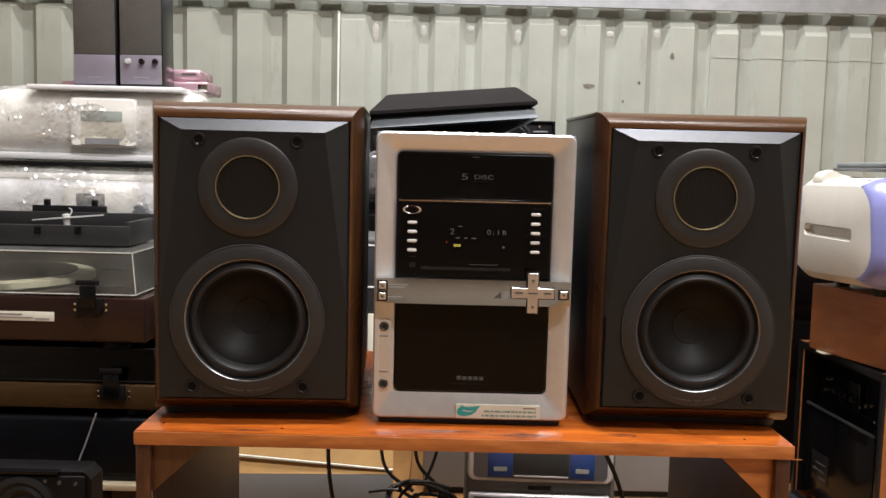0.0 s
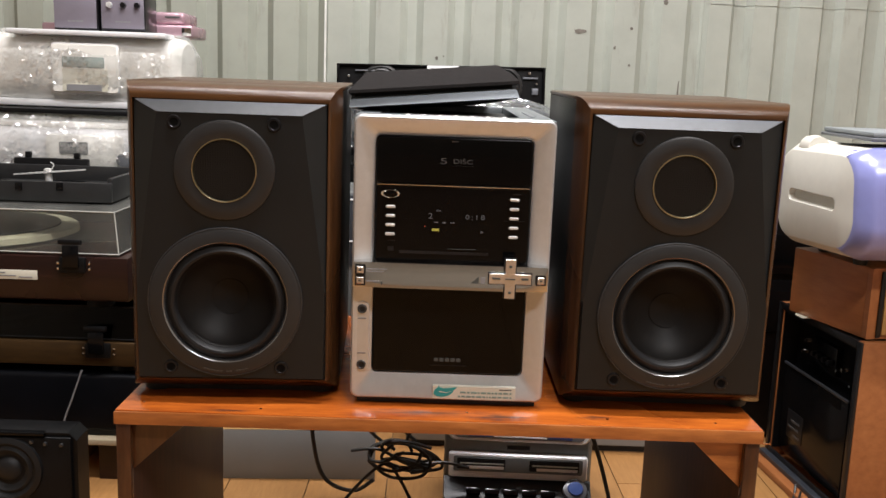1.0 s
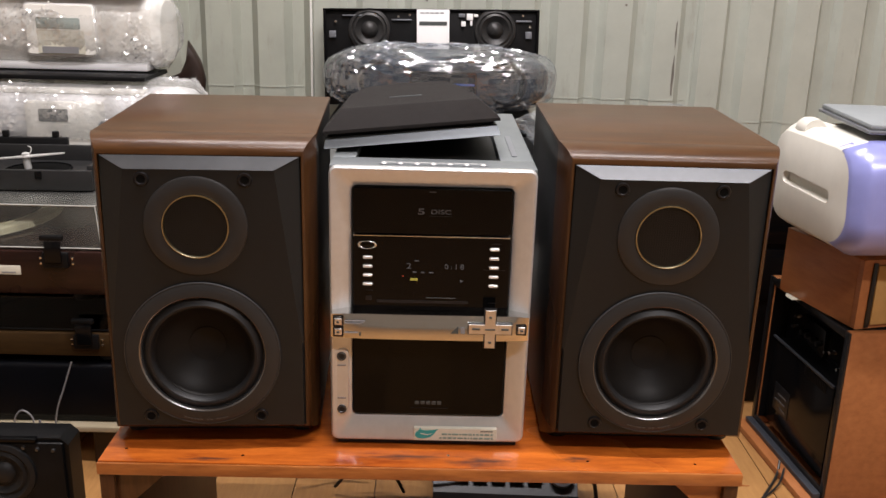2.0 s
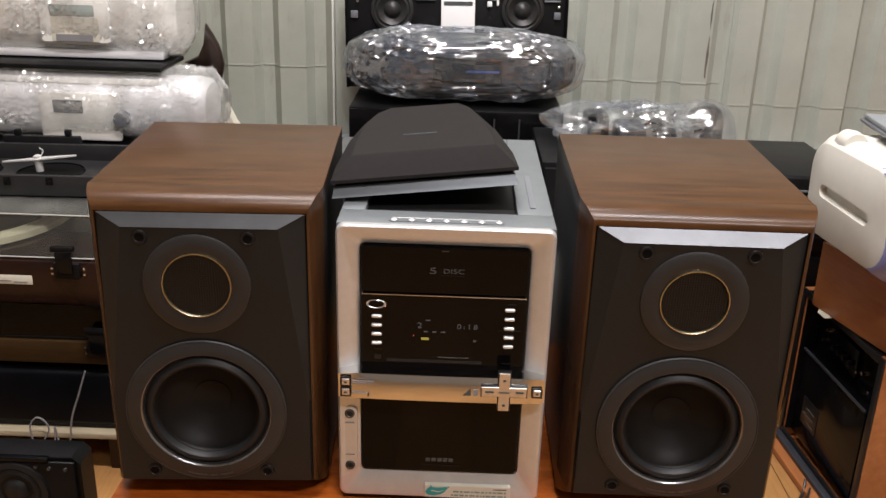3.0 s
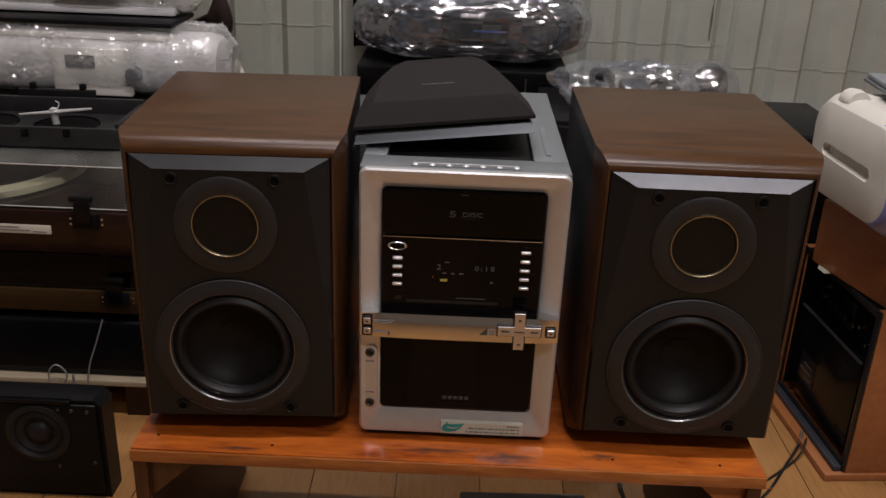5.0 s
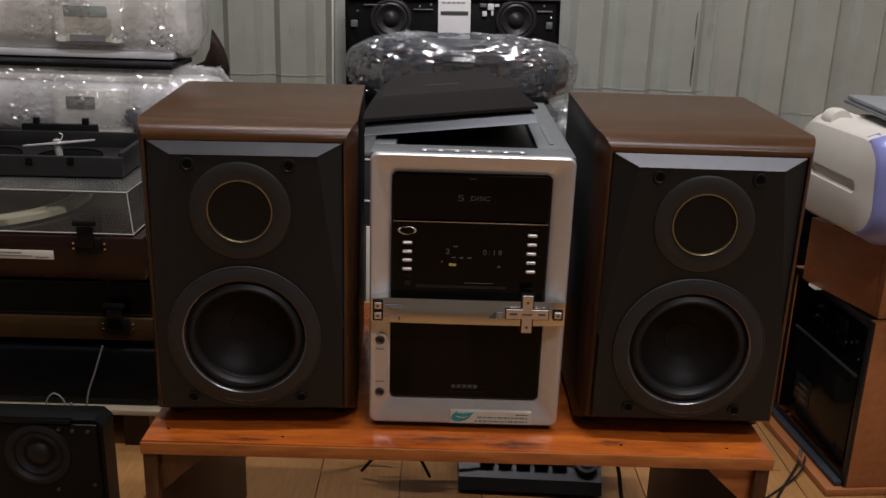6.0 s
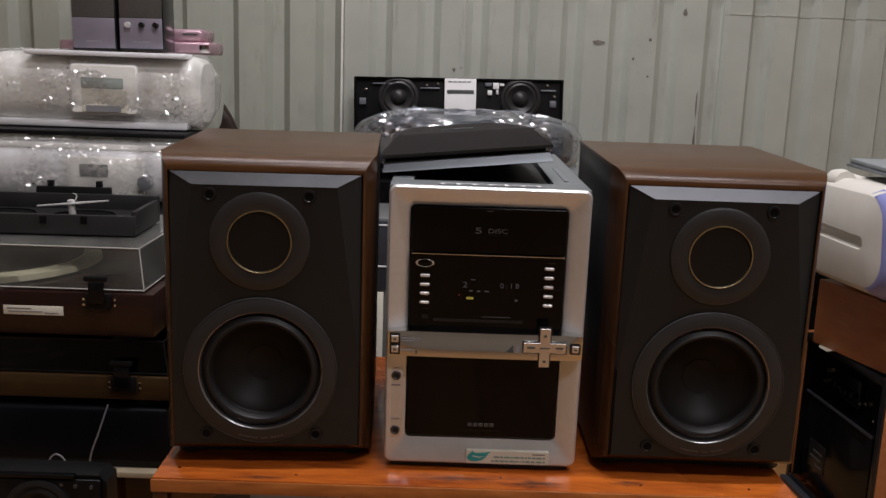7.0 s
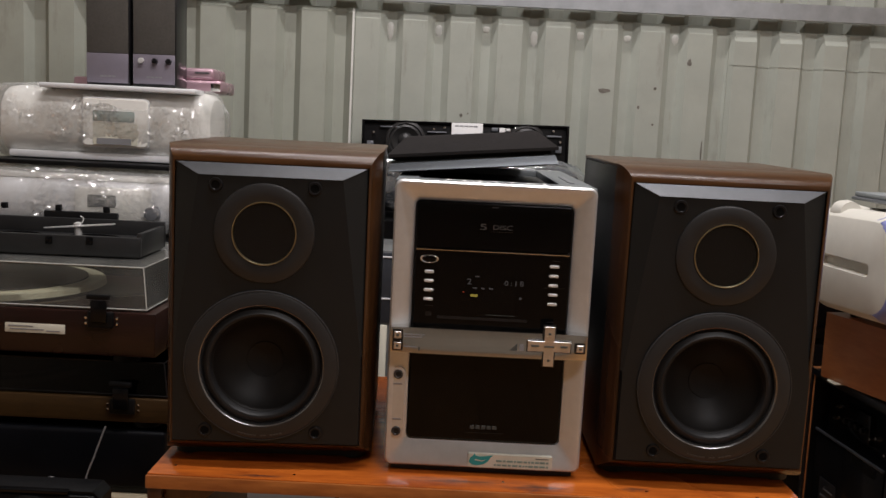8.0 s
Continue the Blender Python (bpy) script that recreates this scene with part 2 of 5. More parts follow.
M_BLACK = mat("black_plastic", (0.0055, 0.0055, 0.006), 0.40, spec=0.16, vary=0.3, scale=50, bump=0.08, bump_scale=600)
M_TRAY = mat("grey_black_plastic", (0.014, 0.014, 0.0145), 0.42, spec=0.35, vary=0.25, scale=40, bump=0.08, bump_scale=500)
M_BLACK_GLOSS = mat("glossy_black_plastic", (0.0035, 0.0035, 0.004), 0.15, spec=0.2, vary=0.2, scale=40, rough_vary=0.06)
M_MAHOGANY = mat("mahogany_veneer", (0.009, 0.0038, 0.003), 0.28, second=(0.025, 0.0085, 0.006), scale=26, stretch=(1, 6, 6), coat=0.08, spec=0.35)
M_OAK = mat("orange_veneer", (0.25, 0.085, 0.026), 0.42, second=(0.36, 0.135, 0.046), scale=18, stretch=(4, 1, 5), bump=0.06, bump_scale=200)
M_PALEBOARD = mat("pale_board", (0.36, 0.30, 0.20), 0.6, second=(0.46, 0.39, 0.27), scale=18, stretch=(1, 6, 6))
M_BROWNBOX = mat("brown_wood_case", (0.028, 0.0145, 0.005), 0.5, spec=0.2, second=(0.056, 0.029, 0.009), scale=24, stretch=(1, 6, 6))
M_WHITE = mat("ivory_plastic", (0.62, 0.60, 0.54), 0.42, vary=0.05, scale=25, bump=0.05, bump_scale=800)
M_VIOLET = mat("violet_plastic", (0.25, 0.27, 0.57), 0.28, metal=0.2, vary=0.12, scale=12)
M_CREAM = mat("cream_label", (0.62, 0.60, 0.50), 0.5, vary=0.06, scale=60)
M_TEAL = mat("teal_ink", (0.02, 0.30, 0.30), 0.4, vary=0.1)
M_STICKERINK = mat("faded_green_ink", (0.20, 0.30, 0.26), 0.6, vary=0.2, scale=900)
M_INK = mat("grey_ink", (0.055, 0.062, 0.060), 0.6, vary=0.1)
M_GREYINK = mat("pale_ink", (0.22, 0.22, 0.23), 0.4, vary=0.05)
M_DIMINK = mat("dim_ink", (0.055, 0.055, 0.058), 0.4, vary=0.05)
M_PAPER = mat("white_card", (0.80, 0.80, 0.80), 0.6, vary=0.03, scale=10)
M_CARDBOARD = mat("tan_cardboard", (0.39, 0.225, 0.075), 0.75, vary=0.14, scale=30)
M_GREYCAB = mat("grey_steel_paint", (0.20, 0.203, 0.20), 0.55, vary=0.08, scale=8, bump=0.05, bump_scale=300)
M_GREYSTEEL = mat("dull_grey_steel", (0.13, 0.135, 0.135), 0.45, metal=0.3, vary=0.12, scale=14)
M_GREYBOX = mat("grey_panel", (0.22, 0.24, 0.25), 0.6, vary=0.1, scale=12)
M_ALU = mat("silver_case", (0.80, 0.81, 0.83), 0.33, metal=0.15, vary=0.06, scale=20)
M_ALU2 = mat("pearl_case", (0.86, 0.85, 0.80), 0.4, metal=0.0, vary=0.06, scale=20)
M_PINK = mat("pink_metallic", (0.52, 0.34, 0.40), 0.3, metal=0.5, vary=0.08, scale=20)
M_PCGREY = mat("grey_violet_plastic", (0.21, 0.19, 0.23), 0.4, metal=0.3, vary=0.06, scale=40)
M_PCCLOTH = mat("taupe_cloth", (0.080, 0.074, 0.066), 0.9, vary=0.12, scale=200, bump=0.4, bump_scale=1500, spec=0.2)
M_BUBBLE = wrap_film("bubble_wrap", 0.27, 105.0, tint=(0.99, 0.99, 0.99), strength=0.11, haze=0.135, rough=0.13, stretch=(0.6, 1.2, 1.2), milk=(0.96, 0.96, 0.95))
M_FILM = wrap_film("stretch_film", 0.25, 70.0, strength=0.12, haze=0.045, rough=0.11, stretch=(0.4, 1.2, 1.2))
M_CABLE = mat("black_cable", (0.010, 0.010, 0.010), 0.4, vary=0.2)
M_NAVY = mat("navy_plastic", (0.004, 0.0044, 0.006), 0.40, spec=0.12, vary=0.3, scale=15, bump=0.3, bump_scale=30)
M_BLUE = mat("blue_panel", (0.04, 0.10, 0.36), 0.3, vary=0.1, scale=40)
M_MIDGREY = mat("mid_grey_plastic", (0.17, 0.18, 0.20), 0.36, metal=0.3, vary=0.1, scale=30)
M_FIN = mat("dark_brown_plastic", (0.020, 0.011, 0.008), 0.35, vary=0.2, scale=40)
M_KEYS = mat("dark_grey_keys", (0.030, 0.033, 0.040), 0.4, metal=0.0, spec=0.35, vary=0.12, scale=40)
M_LCD = mat("pale_lcd", (0.45, 0.50, 0.46), 0.2, vary=0.05)
M_GREEN_LCD = mat("green_lcd", (0.20, 0.27, 0.24), 0.2, vary=0.1)
M_AMBER = glow("amber_segment", (0.20, 0.175, 0.03), 0.6)
M_SEGMENT = glow("pale_segment", (0.040, 0.041, 0.044), 0.5)
M_REDSEG = glow("red_segment", (0.30, 0.04, 0.02), 0.7)
M_TUBE = glow("tube_glow", (1.0, 0.95, 0.86), 6.0)


def scuffed(m, spots):
    """Worn dark patches with ragged edges at given places, (x, y, half-length, half-width) each."""
    nd, ln = m.node_tree.nodes, m.node_tree.links
    bsdf = nd["Principled BSDF"]
    tc = nd.new("ShaderNodeTexCoord")
    for sx, sy, rx, ry in spots:
        base = bsdf.inputs["Base Color"].links[0].from_socket
        mp = nd.new("ShaderNodeMapping")
        mp.inputs["Location"].default_value = (-sx / rx, -sy / ry, 0)
        mp.inputs["Scale"].default_value = (1 / rx, 1 / ry, 0)
        ln.new(tc.outputs["Object"], mp.inputs[0])
        ln2 = nd.new("ShaderNodeVectorMath")
        ln2.operation = "LENGTH"
        ln.new(mp.outputs[0], ln2.inputs[0])
        nz = nd.new("ShaderNodeTexNoise")
        nz.inputs["Scale"].default_value, nz.inputs["Detail"].default_value = 1.6, 8
        ln.new(mp.outputs[0], nz.inputs[0])
        ad = nd.new("ShaderNodeMath")
        ad.operation = "MULTIPLY_ADD"
        ad.inputs[1].default_value = 2.4
        ln.new(nz.outputs[0], ad.inputs[0])
        ln.new(ln2.outputs["Value"], ad.inputs[2])
        mr = nd.new("ShaderNodeMapRange")
        mr.inputs["From Min"].default_value, mr.inputs["From Max"].default_value = 1.35, 2.2
        mr.inputs["To Min"].default_value, mr.inputs["To Max"].default_value = 0.85, 0.0
        ln.new(ad.outputs[0], mr.inputs[0])
        mix = nd.new("ShaderNodeMix")
        mix.data_type = "RGBA"
        mix.inputs["B"].default_value = (0.045, 0.022, 0.018, 1)
        ln.new(mr.outputs[0], mix.inputs["Factor"])
        ln.new(base, mix.inputs["A"])
        ln.new(mix.outputs["Result"], bsdf.inputs["Base Color"])
    return m


scuffed(M_BENCH, ((0.052, -0.026, 0.034, 0.010), (-0.02, -0.020, 0.05, 0.006), (0.14, -0.018, 0.02, 0.006), (-0.20, -0.030, 0.03, 0.004)))


def wall_paint(name, dim, warm):
    """Grey-white painted sheet with grime, drips and rust specks of their own shape."""
    m = mat(name, (0.322 * dim, 0.338 * dim, 0.296 * dim * warm), 0.5, second=(0.386 * dim, 0.405 * dim, 0.355 * dim * warm), scale=9, bump=0.15, bump_scale=60)
    nt = m.node_tree
    nd, ln = nt.nodes, nt.links
    bsdf = nd["Principled BSDF"]
    base = bsdf.inputs["Base Color"].links[0].from_socket
    tc = nd.new("ShaderNodeTexCoord")
    mp = nd.new("ShaderNodeMapping")
    mp.inputs["Scale"].default_value = (16, 16, 3.2)
    ln.new(tc.outputs["Object"], mp.inputs[0])
    nz = nd.new("ShaderNodeTexNoise")
    nz.inputs["Scale"].default_value, nz.inputs["Detail"].default_value, nz.inputs["Roughness"].default_value = 1.5, 8, 0.7
    ln.new(mp.outputs[0], nz.inputs[0])
    rp = nd.new("ShaderNodeValToRGB")
    rp.color_ramp.elements[0].position, rp.color_ramp.elements[1].position = 0.57, 0.74
    rp.color_ramp.elements[0].color, rp.color_ramp.elements[1].color = (0, 0, 0, 1), (0.38, 0.38, 0.38, 1)
    ln.new(nz.outputs[0], rp.inputs[0])
    mix = nd.new("ShaderNodeMix")
    mix.data_type = "RGBA"
    mix.inputs["B"].default_value = (0.13, 0.105, 0.07, 1)
    ln.new(rp.outputs[0], mix.inputs["Factor"])
    ln.new(base, mix.inputs["A"])
    ln.new(mix.outputs["Result"], bsdf.inputs["Base Color"])
    return m


M_SHEET = wall_paint("painted_sheet", 1.0, 1.0)
M_SHEET_OLD = wall_paint("older_grey_sheet", 0.92, 0.97)
M_LAP = mat("lap_edge_paint", (0.60, 0.60, 0.56), 0.5, vary=0.1, scale=20)
M_SMUDGE = mat("rust_smudge", (0.15, 0.135, 0.115), 0.8, vary=0.4, scale=60)

# ---- setting ----
WALL_Y = 1.425


def sheet(x0, x1, z0, z1, pitch, phase, depth=0.024, thick=0.004, y=WALL_Y, caps=False, flat=0.42, slope=0.13, bm=None):
    """A trapezoid-ribbed sheet that faces -y; with caps the crests slope away at its top."""
    bm = bm or bmesh.new()

    def off(x):
        u = ((x - phase) / pitch) % 1.0
        if u < flat:
            return 0.0
        if u < flat + slope:
            return depth * (u - flat) / slope
        return depth if u < 1 - slope else depth * (1 - u) / slope

    xs = {x0, x1}
    for k in range(math.floor((x0 - phase) / pitch), math.ceil((x1 - phase) / pitch) + 1):
        xs |= {phase + (k + u) * pitch for u in (0, flat, flat + slope, 1 - slope)}
    pts = [(x, off(x)) for x in sorted(xs) if x0 <= x <= x1]
    levels = [(z0, 1.0), (z1 - caps, 1.0), (z1, 0.30)] if caps else [(z0, 1.0), (z1, 1.0)]
    loops = []
    for z, f in levels:
        loops.append([(x, y - depth + depth * (1 - f) + d * f, z) for x, d in pts] + [(x, y + depth + thick, z) for x, d in reversed(pts)])
    return loft(loops, bm)


PITCH_A, PHASE_A = 0.1129, -0.2800
PITCH_B, PHASE_B = 0.1070, 0.6205
PITCH_L, PHASE_L = 0.1203, -0.6490
wall = tagged(mesh_ob("wall_north", sheet(-0.283, 0.625, 0.0, 0.900, PITCH_A, PHASE_A, caps=0.022, flat=0.51, slope=0.15), M_SHEET, 20), "grey-white painted ribbed steel wall sheet with grime", "wall", kind="structure")
part("wall_sheet", sheet(0.612, 1.995, 0.0, 0.895, PITCH_B, PHASE_B, y=WALL_Y - 0.003, caps=0.03, flat=0.49, slope=0.13), M_SHEET, wall, "overlapping ribbed sheet", 20)
part("wall_sheet", sheet(-1.995, -0.2885, 0.0, 0.902, PITCH_L, PHASE_L, depth=0.022, y=WALL_Y - 0.004, caps=0.012, flat=0.50, slope=0.14), M_SHEET_OLD, wall, "older greyer ribbed sheet", 20)
part("upper_sheet", sheet(-1.995, 1.995, 0.86, 2.6, PITCH_A, PHASE_A + 0.06, depth=0.016, y=WALL_Y + 0.028), M_SHEET, wall, "", 20)
part("lap_strip", box(-0.2883, -0.2832, WALL_Y - 0.028, WALL_Y - 0.004, 0.0, 0.897, 0.001), M_LAP, wall, "pale folded sheet edge", 30)
for xa, xb, zz, pt, ph, dy, fl, sl, dp in ((-0.62, -0.31, 0.453, PITCH_L, PHASE_L, 0.0052, 0.50, 0.14, 0.022), (0.24, 0.60, 0.443, PITCH_A, PHASE_A, 0.0012, 0.51, 0.15, 0.024), (0.614, 1.3, 0.397, PITCH_B, PHASE_B, 0.0042, 0.49, 0.13, 0.024), (0.614, 1.3, 0.810, PITCH_B, PHASE_B, 0.0042, 0.49, 0.13, 0.024)):
    part("seam", sheet(xa, xb, zz - 0.0013, zz + 0.0013, pt, ph, y=WALL_Y - dy, flat=fl, slope=sl, depth=dp), M_SHEET, wall, "", 20)
bm = bmesh.new()
for sx, sz, sw, sh in ((0.318, 0.735, 0.015, 0.006), (0.629, 0.755, 0.005, 0.028), (0.631, 0.80, 0.006, 0.020), (0.517, 0.81, 0.005, 0.010), (0.440, 0.745, 0.004, 0.004), (0.403, 0.70, 0.003, 0.004), (-0.020, 0.66, 0.004, 0.004), (-0.004, 0.665, 0.002, 0.002), (0.841, 0.70, 0.003, 0.018), (0.846, 0.75, 0.003, 0.005), (0.440, 0.66, 0.003, 0.003), (0.562, 0.50, 0.003, 0.055), (0.561, 0.60, 0.002, 0.035)):
    pts = []
    for i in range(14):
        a = 2 * math.pi * i / 14
        q = 0.65 + 0.5 * random.random()
        pts.append((sx + sw * q * math.cos(a), WALL_Y - 0.0245, sz + sh * q * math.sin(a)))
    loft([pts, [(x, y - 0.0004, z) for x, y, z in pts]], bm)
part("stain", bm, M_SMUDGE, wall, "rusty smudges")["kind"] = "stuff"
# old sealant pressed into the hollows under the sheet's top
bm = bmesh.new()
for sx, sz, sh in ((-0.199, 0.853, 0.021), (-0.083, 0.858, 0.014), (0.031, 0.866, 0.008), (0.146, 0.850, 0.018), (0.257, 0.862, 0.010), (0.370, 0.861, 0.008), (0.484, 0.864, 0.012)):
    loops = []
    for k, f in enumerate((0.35, 0.9, 1.0, 0.85, 0.95, 0.7, 0.3)):
        z = sz + sh - 2 * sh * k / 6
        h = 0.0085 * f + 0.0012 * random.random()
        loops.append([(sx + h * math.cos(a), WALL_Y + 0.0010 - 0.0042 * f * max(0.0, math.sin(a)), z + 0.001 * math.sin(3 * a + k)) for a in [math.pi * q / 6 for q in range(12)]])
    loft(loops, bm)
part("sealant", bm, M_LAP, wall, "pale lumps of old sealant")["kind"] = "stuff"
rail = tagged(mesh_ob("steel_rail", loft([[(x, y, z) for y, z in ((1.385, 0.919), (1.388, 0.917), (1.388, 0.952), (1.42, 0.952), (1.42, 0.956), (1.385, 0.956))] for x in (-1.995, 1.995)]), M_STEEL, 20), "galvanised steel angle rail fixed along the wall", "rail", kind="structure")
tagged(mesh_ob("trim", box(-1.995, 1.995, 1.37, 1.40, 0.27, 0.30, 0.003), M_GREYBOX), "grey ledge along the wall's foot", "trim", kind="structure")

floor = tagged(mesh_ob("floor", box(-2.0, 2.0, -4.6, 1.45, -0.10, -0.006), M_JOINT), "light brown laminate plank floor", "floor", kind="structure")
# unseen walls and ceiling, added to close the room; the walls bounce fill light
for nm, b in (("wall_west", (-2.1, -2.0, -4.6, 1.46, -0.1, 2.6)), ("wall_east", (2.0, 2.1, -4.6, 1.46, -0.1, 2.6)), ("wall_south", (-2.1, 2.1, -4.7, -4.6, -0.1, 2.6))):
    tagged(mesh_ob(nm, box(*b), M_ROOM), "unseen plain grey wall, added to close the room and bounce light", "wall", kind="structure")
tagged(mesh_ob("ceiling", box(-2.1, 2.1, -4.7, 1.6, 2.6, 2.7), M_CEIL), "unseen plain pale ceiling sheet, added to close the room", "ceiling", kind="structure")


def tube_light(x, y, z, turn, power, length=1.2):
    t = thing("tube_light", "white ceiling tube lamp with a slim housing", "lamp", pose(x, y, z, 0, 0, turn), "ceiling tubes")
    part("housing", box(-length / 2, length / 2, -0.03, 0.03, 0.03, 0.07, 0.004), M_PAPER, t)
    part("tube", lathe([(0, -length / 2), (0.013, -length / 2), (0.013, length / 2), (0, length / 2)], "x", (0, 0, 0.012), 16), M_TUBE, t, "glowing tube")
    la = bpy.data.lights.new("tube_lamp", "AREA")
    la.shape, la.size, la.size_y, la.energy, la.color = "RECTANGLE", length, 0.05, power, (0.96, 0.965, 0.975)
    ob = new("tube_lamp", la)
    ob.matrix_basis = pose(0, 0, -0.006)
    ob.parent = t


for lx, ly, lp in (LAMP_A, LAMP_B, LAMP_C):
    tube_light(lx, ly, 2.53, 0, lp)

# ---- bench ----
bench = thing("bench", "low varnished red-brown wooden bench with panel legs", "bench")
BX0, BX1, BY0, BY1, BZ = -0.2995, 0.2900, -0.0405, 0.332, 0.2955
bm = box(BX0, BX1, BY0 + 0.003, BY1, BZ - 0.012, BZ, 0.0012)
for v in bm.verts:
    v.co.y += 0.0012 * math.sin(v.co.x * 17)
part("top", bm, M_BENCH, bench)
part("front_edge", box(BX0, BX1, BY0, BY0 + 0.0028, BZ - 0.0125, BZ - 0.0006, 0.0008), M_BENCH_EDGE, bench, "paler worn front edge strip")
for x0, x1 in ((BX0 + 0.001, BX0 + 0.013), (BX1 - 0.014, BX1 - 0.002)):
    leg = part("leg", box(x0, x1, BY0 + 0.012, BY1, 0.0, BZ - 0.0125, 0.001), M_BENCH_LEG, bench, "dark veneered panel leg")
    part("edging", box(x0 - 0.0005, x1 + 0.0005, BY0 + 0.004, BY0 + 0.0118, 0.0, BZ - 0.0127, 0.0008), M_BENCH_SHADED, leg, "worn edging, darkened to stand for shade")
    part("gap_line", box(x0 - 0.0004, x1 + 0.010, BY0 + 0.0030, BY0 + 0.0038, BZ - 0.0136, BZ - 0.0128), M_BENCH_EDGE, leg)
# added triangles put the legs' lit upper corners into shape and colour
for lx, sg, wedge_wood in ((BX0 + 0.0137, 1, M_BENCH_SHADED), (BX1 - 0.0147, -1, M_BENCH_EDGE)):
    part("lit_corner_wedge", loft([[(lx - 0.0005 * sg, y, BZ - 0.0128), (lx + 0.050 * sg, y, BZ - 0.0128), (lx - 0.0005 * sg, y, BZ - 0.060)] for y in (BY0 + 0.0125, BY0 + 0.0185)]), wedge_wood, bench, "triangle that stands for the lit wedge on the leg")
for nx in (-0.28, -0.17, 0.02, 0.15, 0.25):
    part("nail", lathe([(0, -0.0006), (0.0012, -0.0004), (0.0014, 0.0), (0, 0.0002)], "z", (nx, BY0 + 0.02 + 0.006 * math.sin(nx * 40), BZ + 0.0004), 10), M_CHROME, bench)


# the front pads are worn lower than the rear ones: loudspeakers and stereo lean forward a little
LEAN = 1.2


# ---- loudspeakers ----
def loudspeaker(at, label, shift=0.0):
    s = thing("loudspeaker", label, "speaker", at, "pair of loudspeakers")
    W, H, D = 0.0968, 0.2935, 0.232
    z0 = 0.001
    # cabinet: black sides in one wrap, walnut top, base and bevelled front surround
    part("cabinet", box(-W + 0.0005, W - 0.0005, 0.0275, D, z0 + 0.005, H - 0.004, 0.001), M_SIDE, s, "black vinyl cabinet sides")
    part("top_panel", box(-W, W, 0.0268, D, H - 0.0038, H, 0.0012), M_WALNUT, s, "walnut vinyl top")
    for fx in (-0.078, 0.078):
        for fy in (0.040, 0.205):
            low = 0.0002 - fy * math.tan(radians(LEAN))
            part("foot", lathe([(0, low), (0.012, low), (0.013, low + 0.001), (0.013, 0.0062), (0, 0.0062)], "z", (fx, fy, 0), 20), M_DARK, s, "black rubber foot")
    # dark board closes the gap below the cabinet in place of its shade
    part("base_shade_board", box(-W + 0.012, W - 0.012, 0.030, D - 0.012, 0.0004, z0 + 0.0048), M_DARK, s, "added dark board that stands for the shade under the cabinet")
    o = [(-W, 0.0265, z0 + 0.005), (W, 0.0265, z0 + 0.005), (W, 0.0265, H), (-W, 0.0265, H)]
    bm = bmesh.new()
    loops = [o]
    for k in range(1, 10):
        a = radians(10 * k)
        # the sides and the base slope inwards, the top edge is rounded
        ins, yy = 0.0120 * (1 - math.cos(a)), 0.0265 - 0.0281 * math.sin(a)
        side, base = 0.0048 * math.sin(a) + 0.0062 * (1 - math.cos(a)), z0 + 0.005 + 0.0125 * math.sin(a) + 0.0030 * (1 - math.cos(a))
        loops.append([(-W + side, yy, base), (W - side, yy, base), (W - side, yy, H - ins * 1.15), (-W + side, yy, H - ins * 1.15)])
    ix, iz, ib = 0.0113, 0.0145, 0.0212
    loops.append([(-W + ix, -0.0016, z0 + ib), (W - ix, -0.0016, z0 + ib), (W - ix, -0.0016, H - iz), (-W + ix, -0.0016, H - iz)])
    loops.append([(-W + ix, 0.0185, z0 + ib), (W - ix, 0.0185, z0 + ib), (W - ix, 0.0185, H - iz), (-W + ix, 0.0185, H - iz)])
    loft(loops, bm, caps=False)
    sur = part("surround", bm, [M_WALNUT, M_WALNUT_UPRIGHT], s, "walnut vinyl bevelled front surround", 30)
    for face in sur.data.polygons:
        cx, cz = face.center.x, face.center.z
        if abs(cx) > W - 0.014 and 0.02 < cz < H - 0.02:
            face.material_index = 1
    # baffle: recessed plate with a raised plateau whose flanks taper downwards
    w, zb, zt = W - ix - 0.0003, z0 + ib + 0.0003, H - iz - 0.0003
    part("baffle_plate", box(-w, w, 0.0187, 0.0196, zb, zt), M_DARK, s)
    zp = zt - 0.0112
    front, low, dx = -0.0085, -0.0006, shift
    fo = [(-w + 0.022, zp), (w - 0.022, zp), (w - 0.0012, zb + 0.085), (w - 0.0012, zb + 0.003), (-w + 0.0012, zb + 0.003), (-w + 0.0012, zb + 0.085)]
    bo = [(-w + 0.001, zt - 0.001), (w - 0.001, zt - 0.001), (w, zb + 0.085), (w, zb), (-w, zb), (-w, zb + 0.085)]
    bm = holed(fo, [(dx, 0.2180, 0.036), (dx, 0.0975, 0.064)], front)
    f = [bm.verts.new((x, front, z)) for x, z in fo]
    b = [bm.verts.new((x, low, z)) for x, z in bo]
    for i in range(6):
        j = (i + 1) % 6
        bm.faces.new((f[i], f[j], b[j], b[i]))
    bmesh.ops.remove_doubles(bm, verts=bm.verts, dist=0.00001)
    part("plateau", bm, M_BAFFLE, s, "", 8)
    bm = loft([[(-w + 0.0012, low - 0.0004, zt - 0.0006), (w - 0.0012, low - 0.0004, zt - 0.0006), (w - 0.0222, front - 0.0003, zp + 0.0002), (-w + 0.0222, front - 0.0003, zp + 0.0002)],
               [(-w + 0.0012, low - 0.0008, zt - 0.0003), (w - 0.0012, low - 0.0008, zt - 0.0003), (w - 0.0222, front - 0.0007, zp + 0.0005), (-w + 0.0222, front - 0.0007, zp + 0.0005)]])
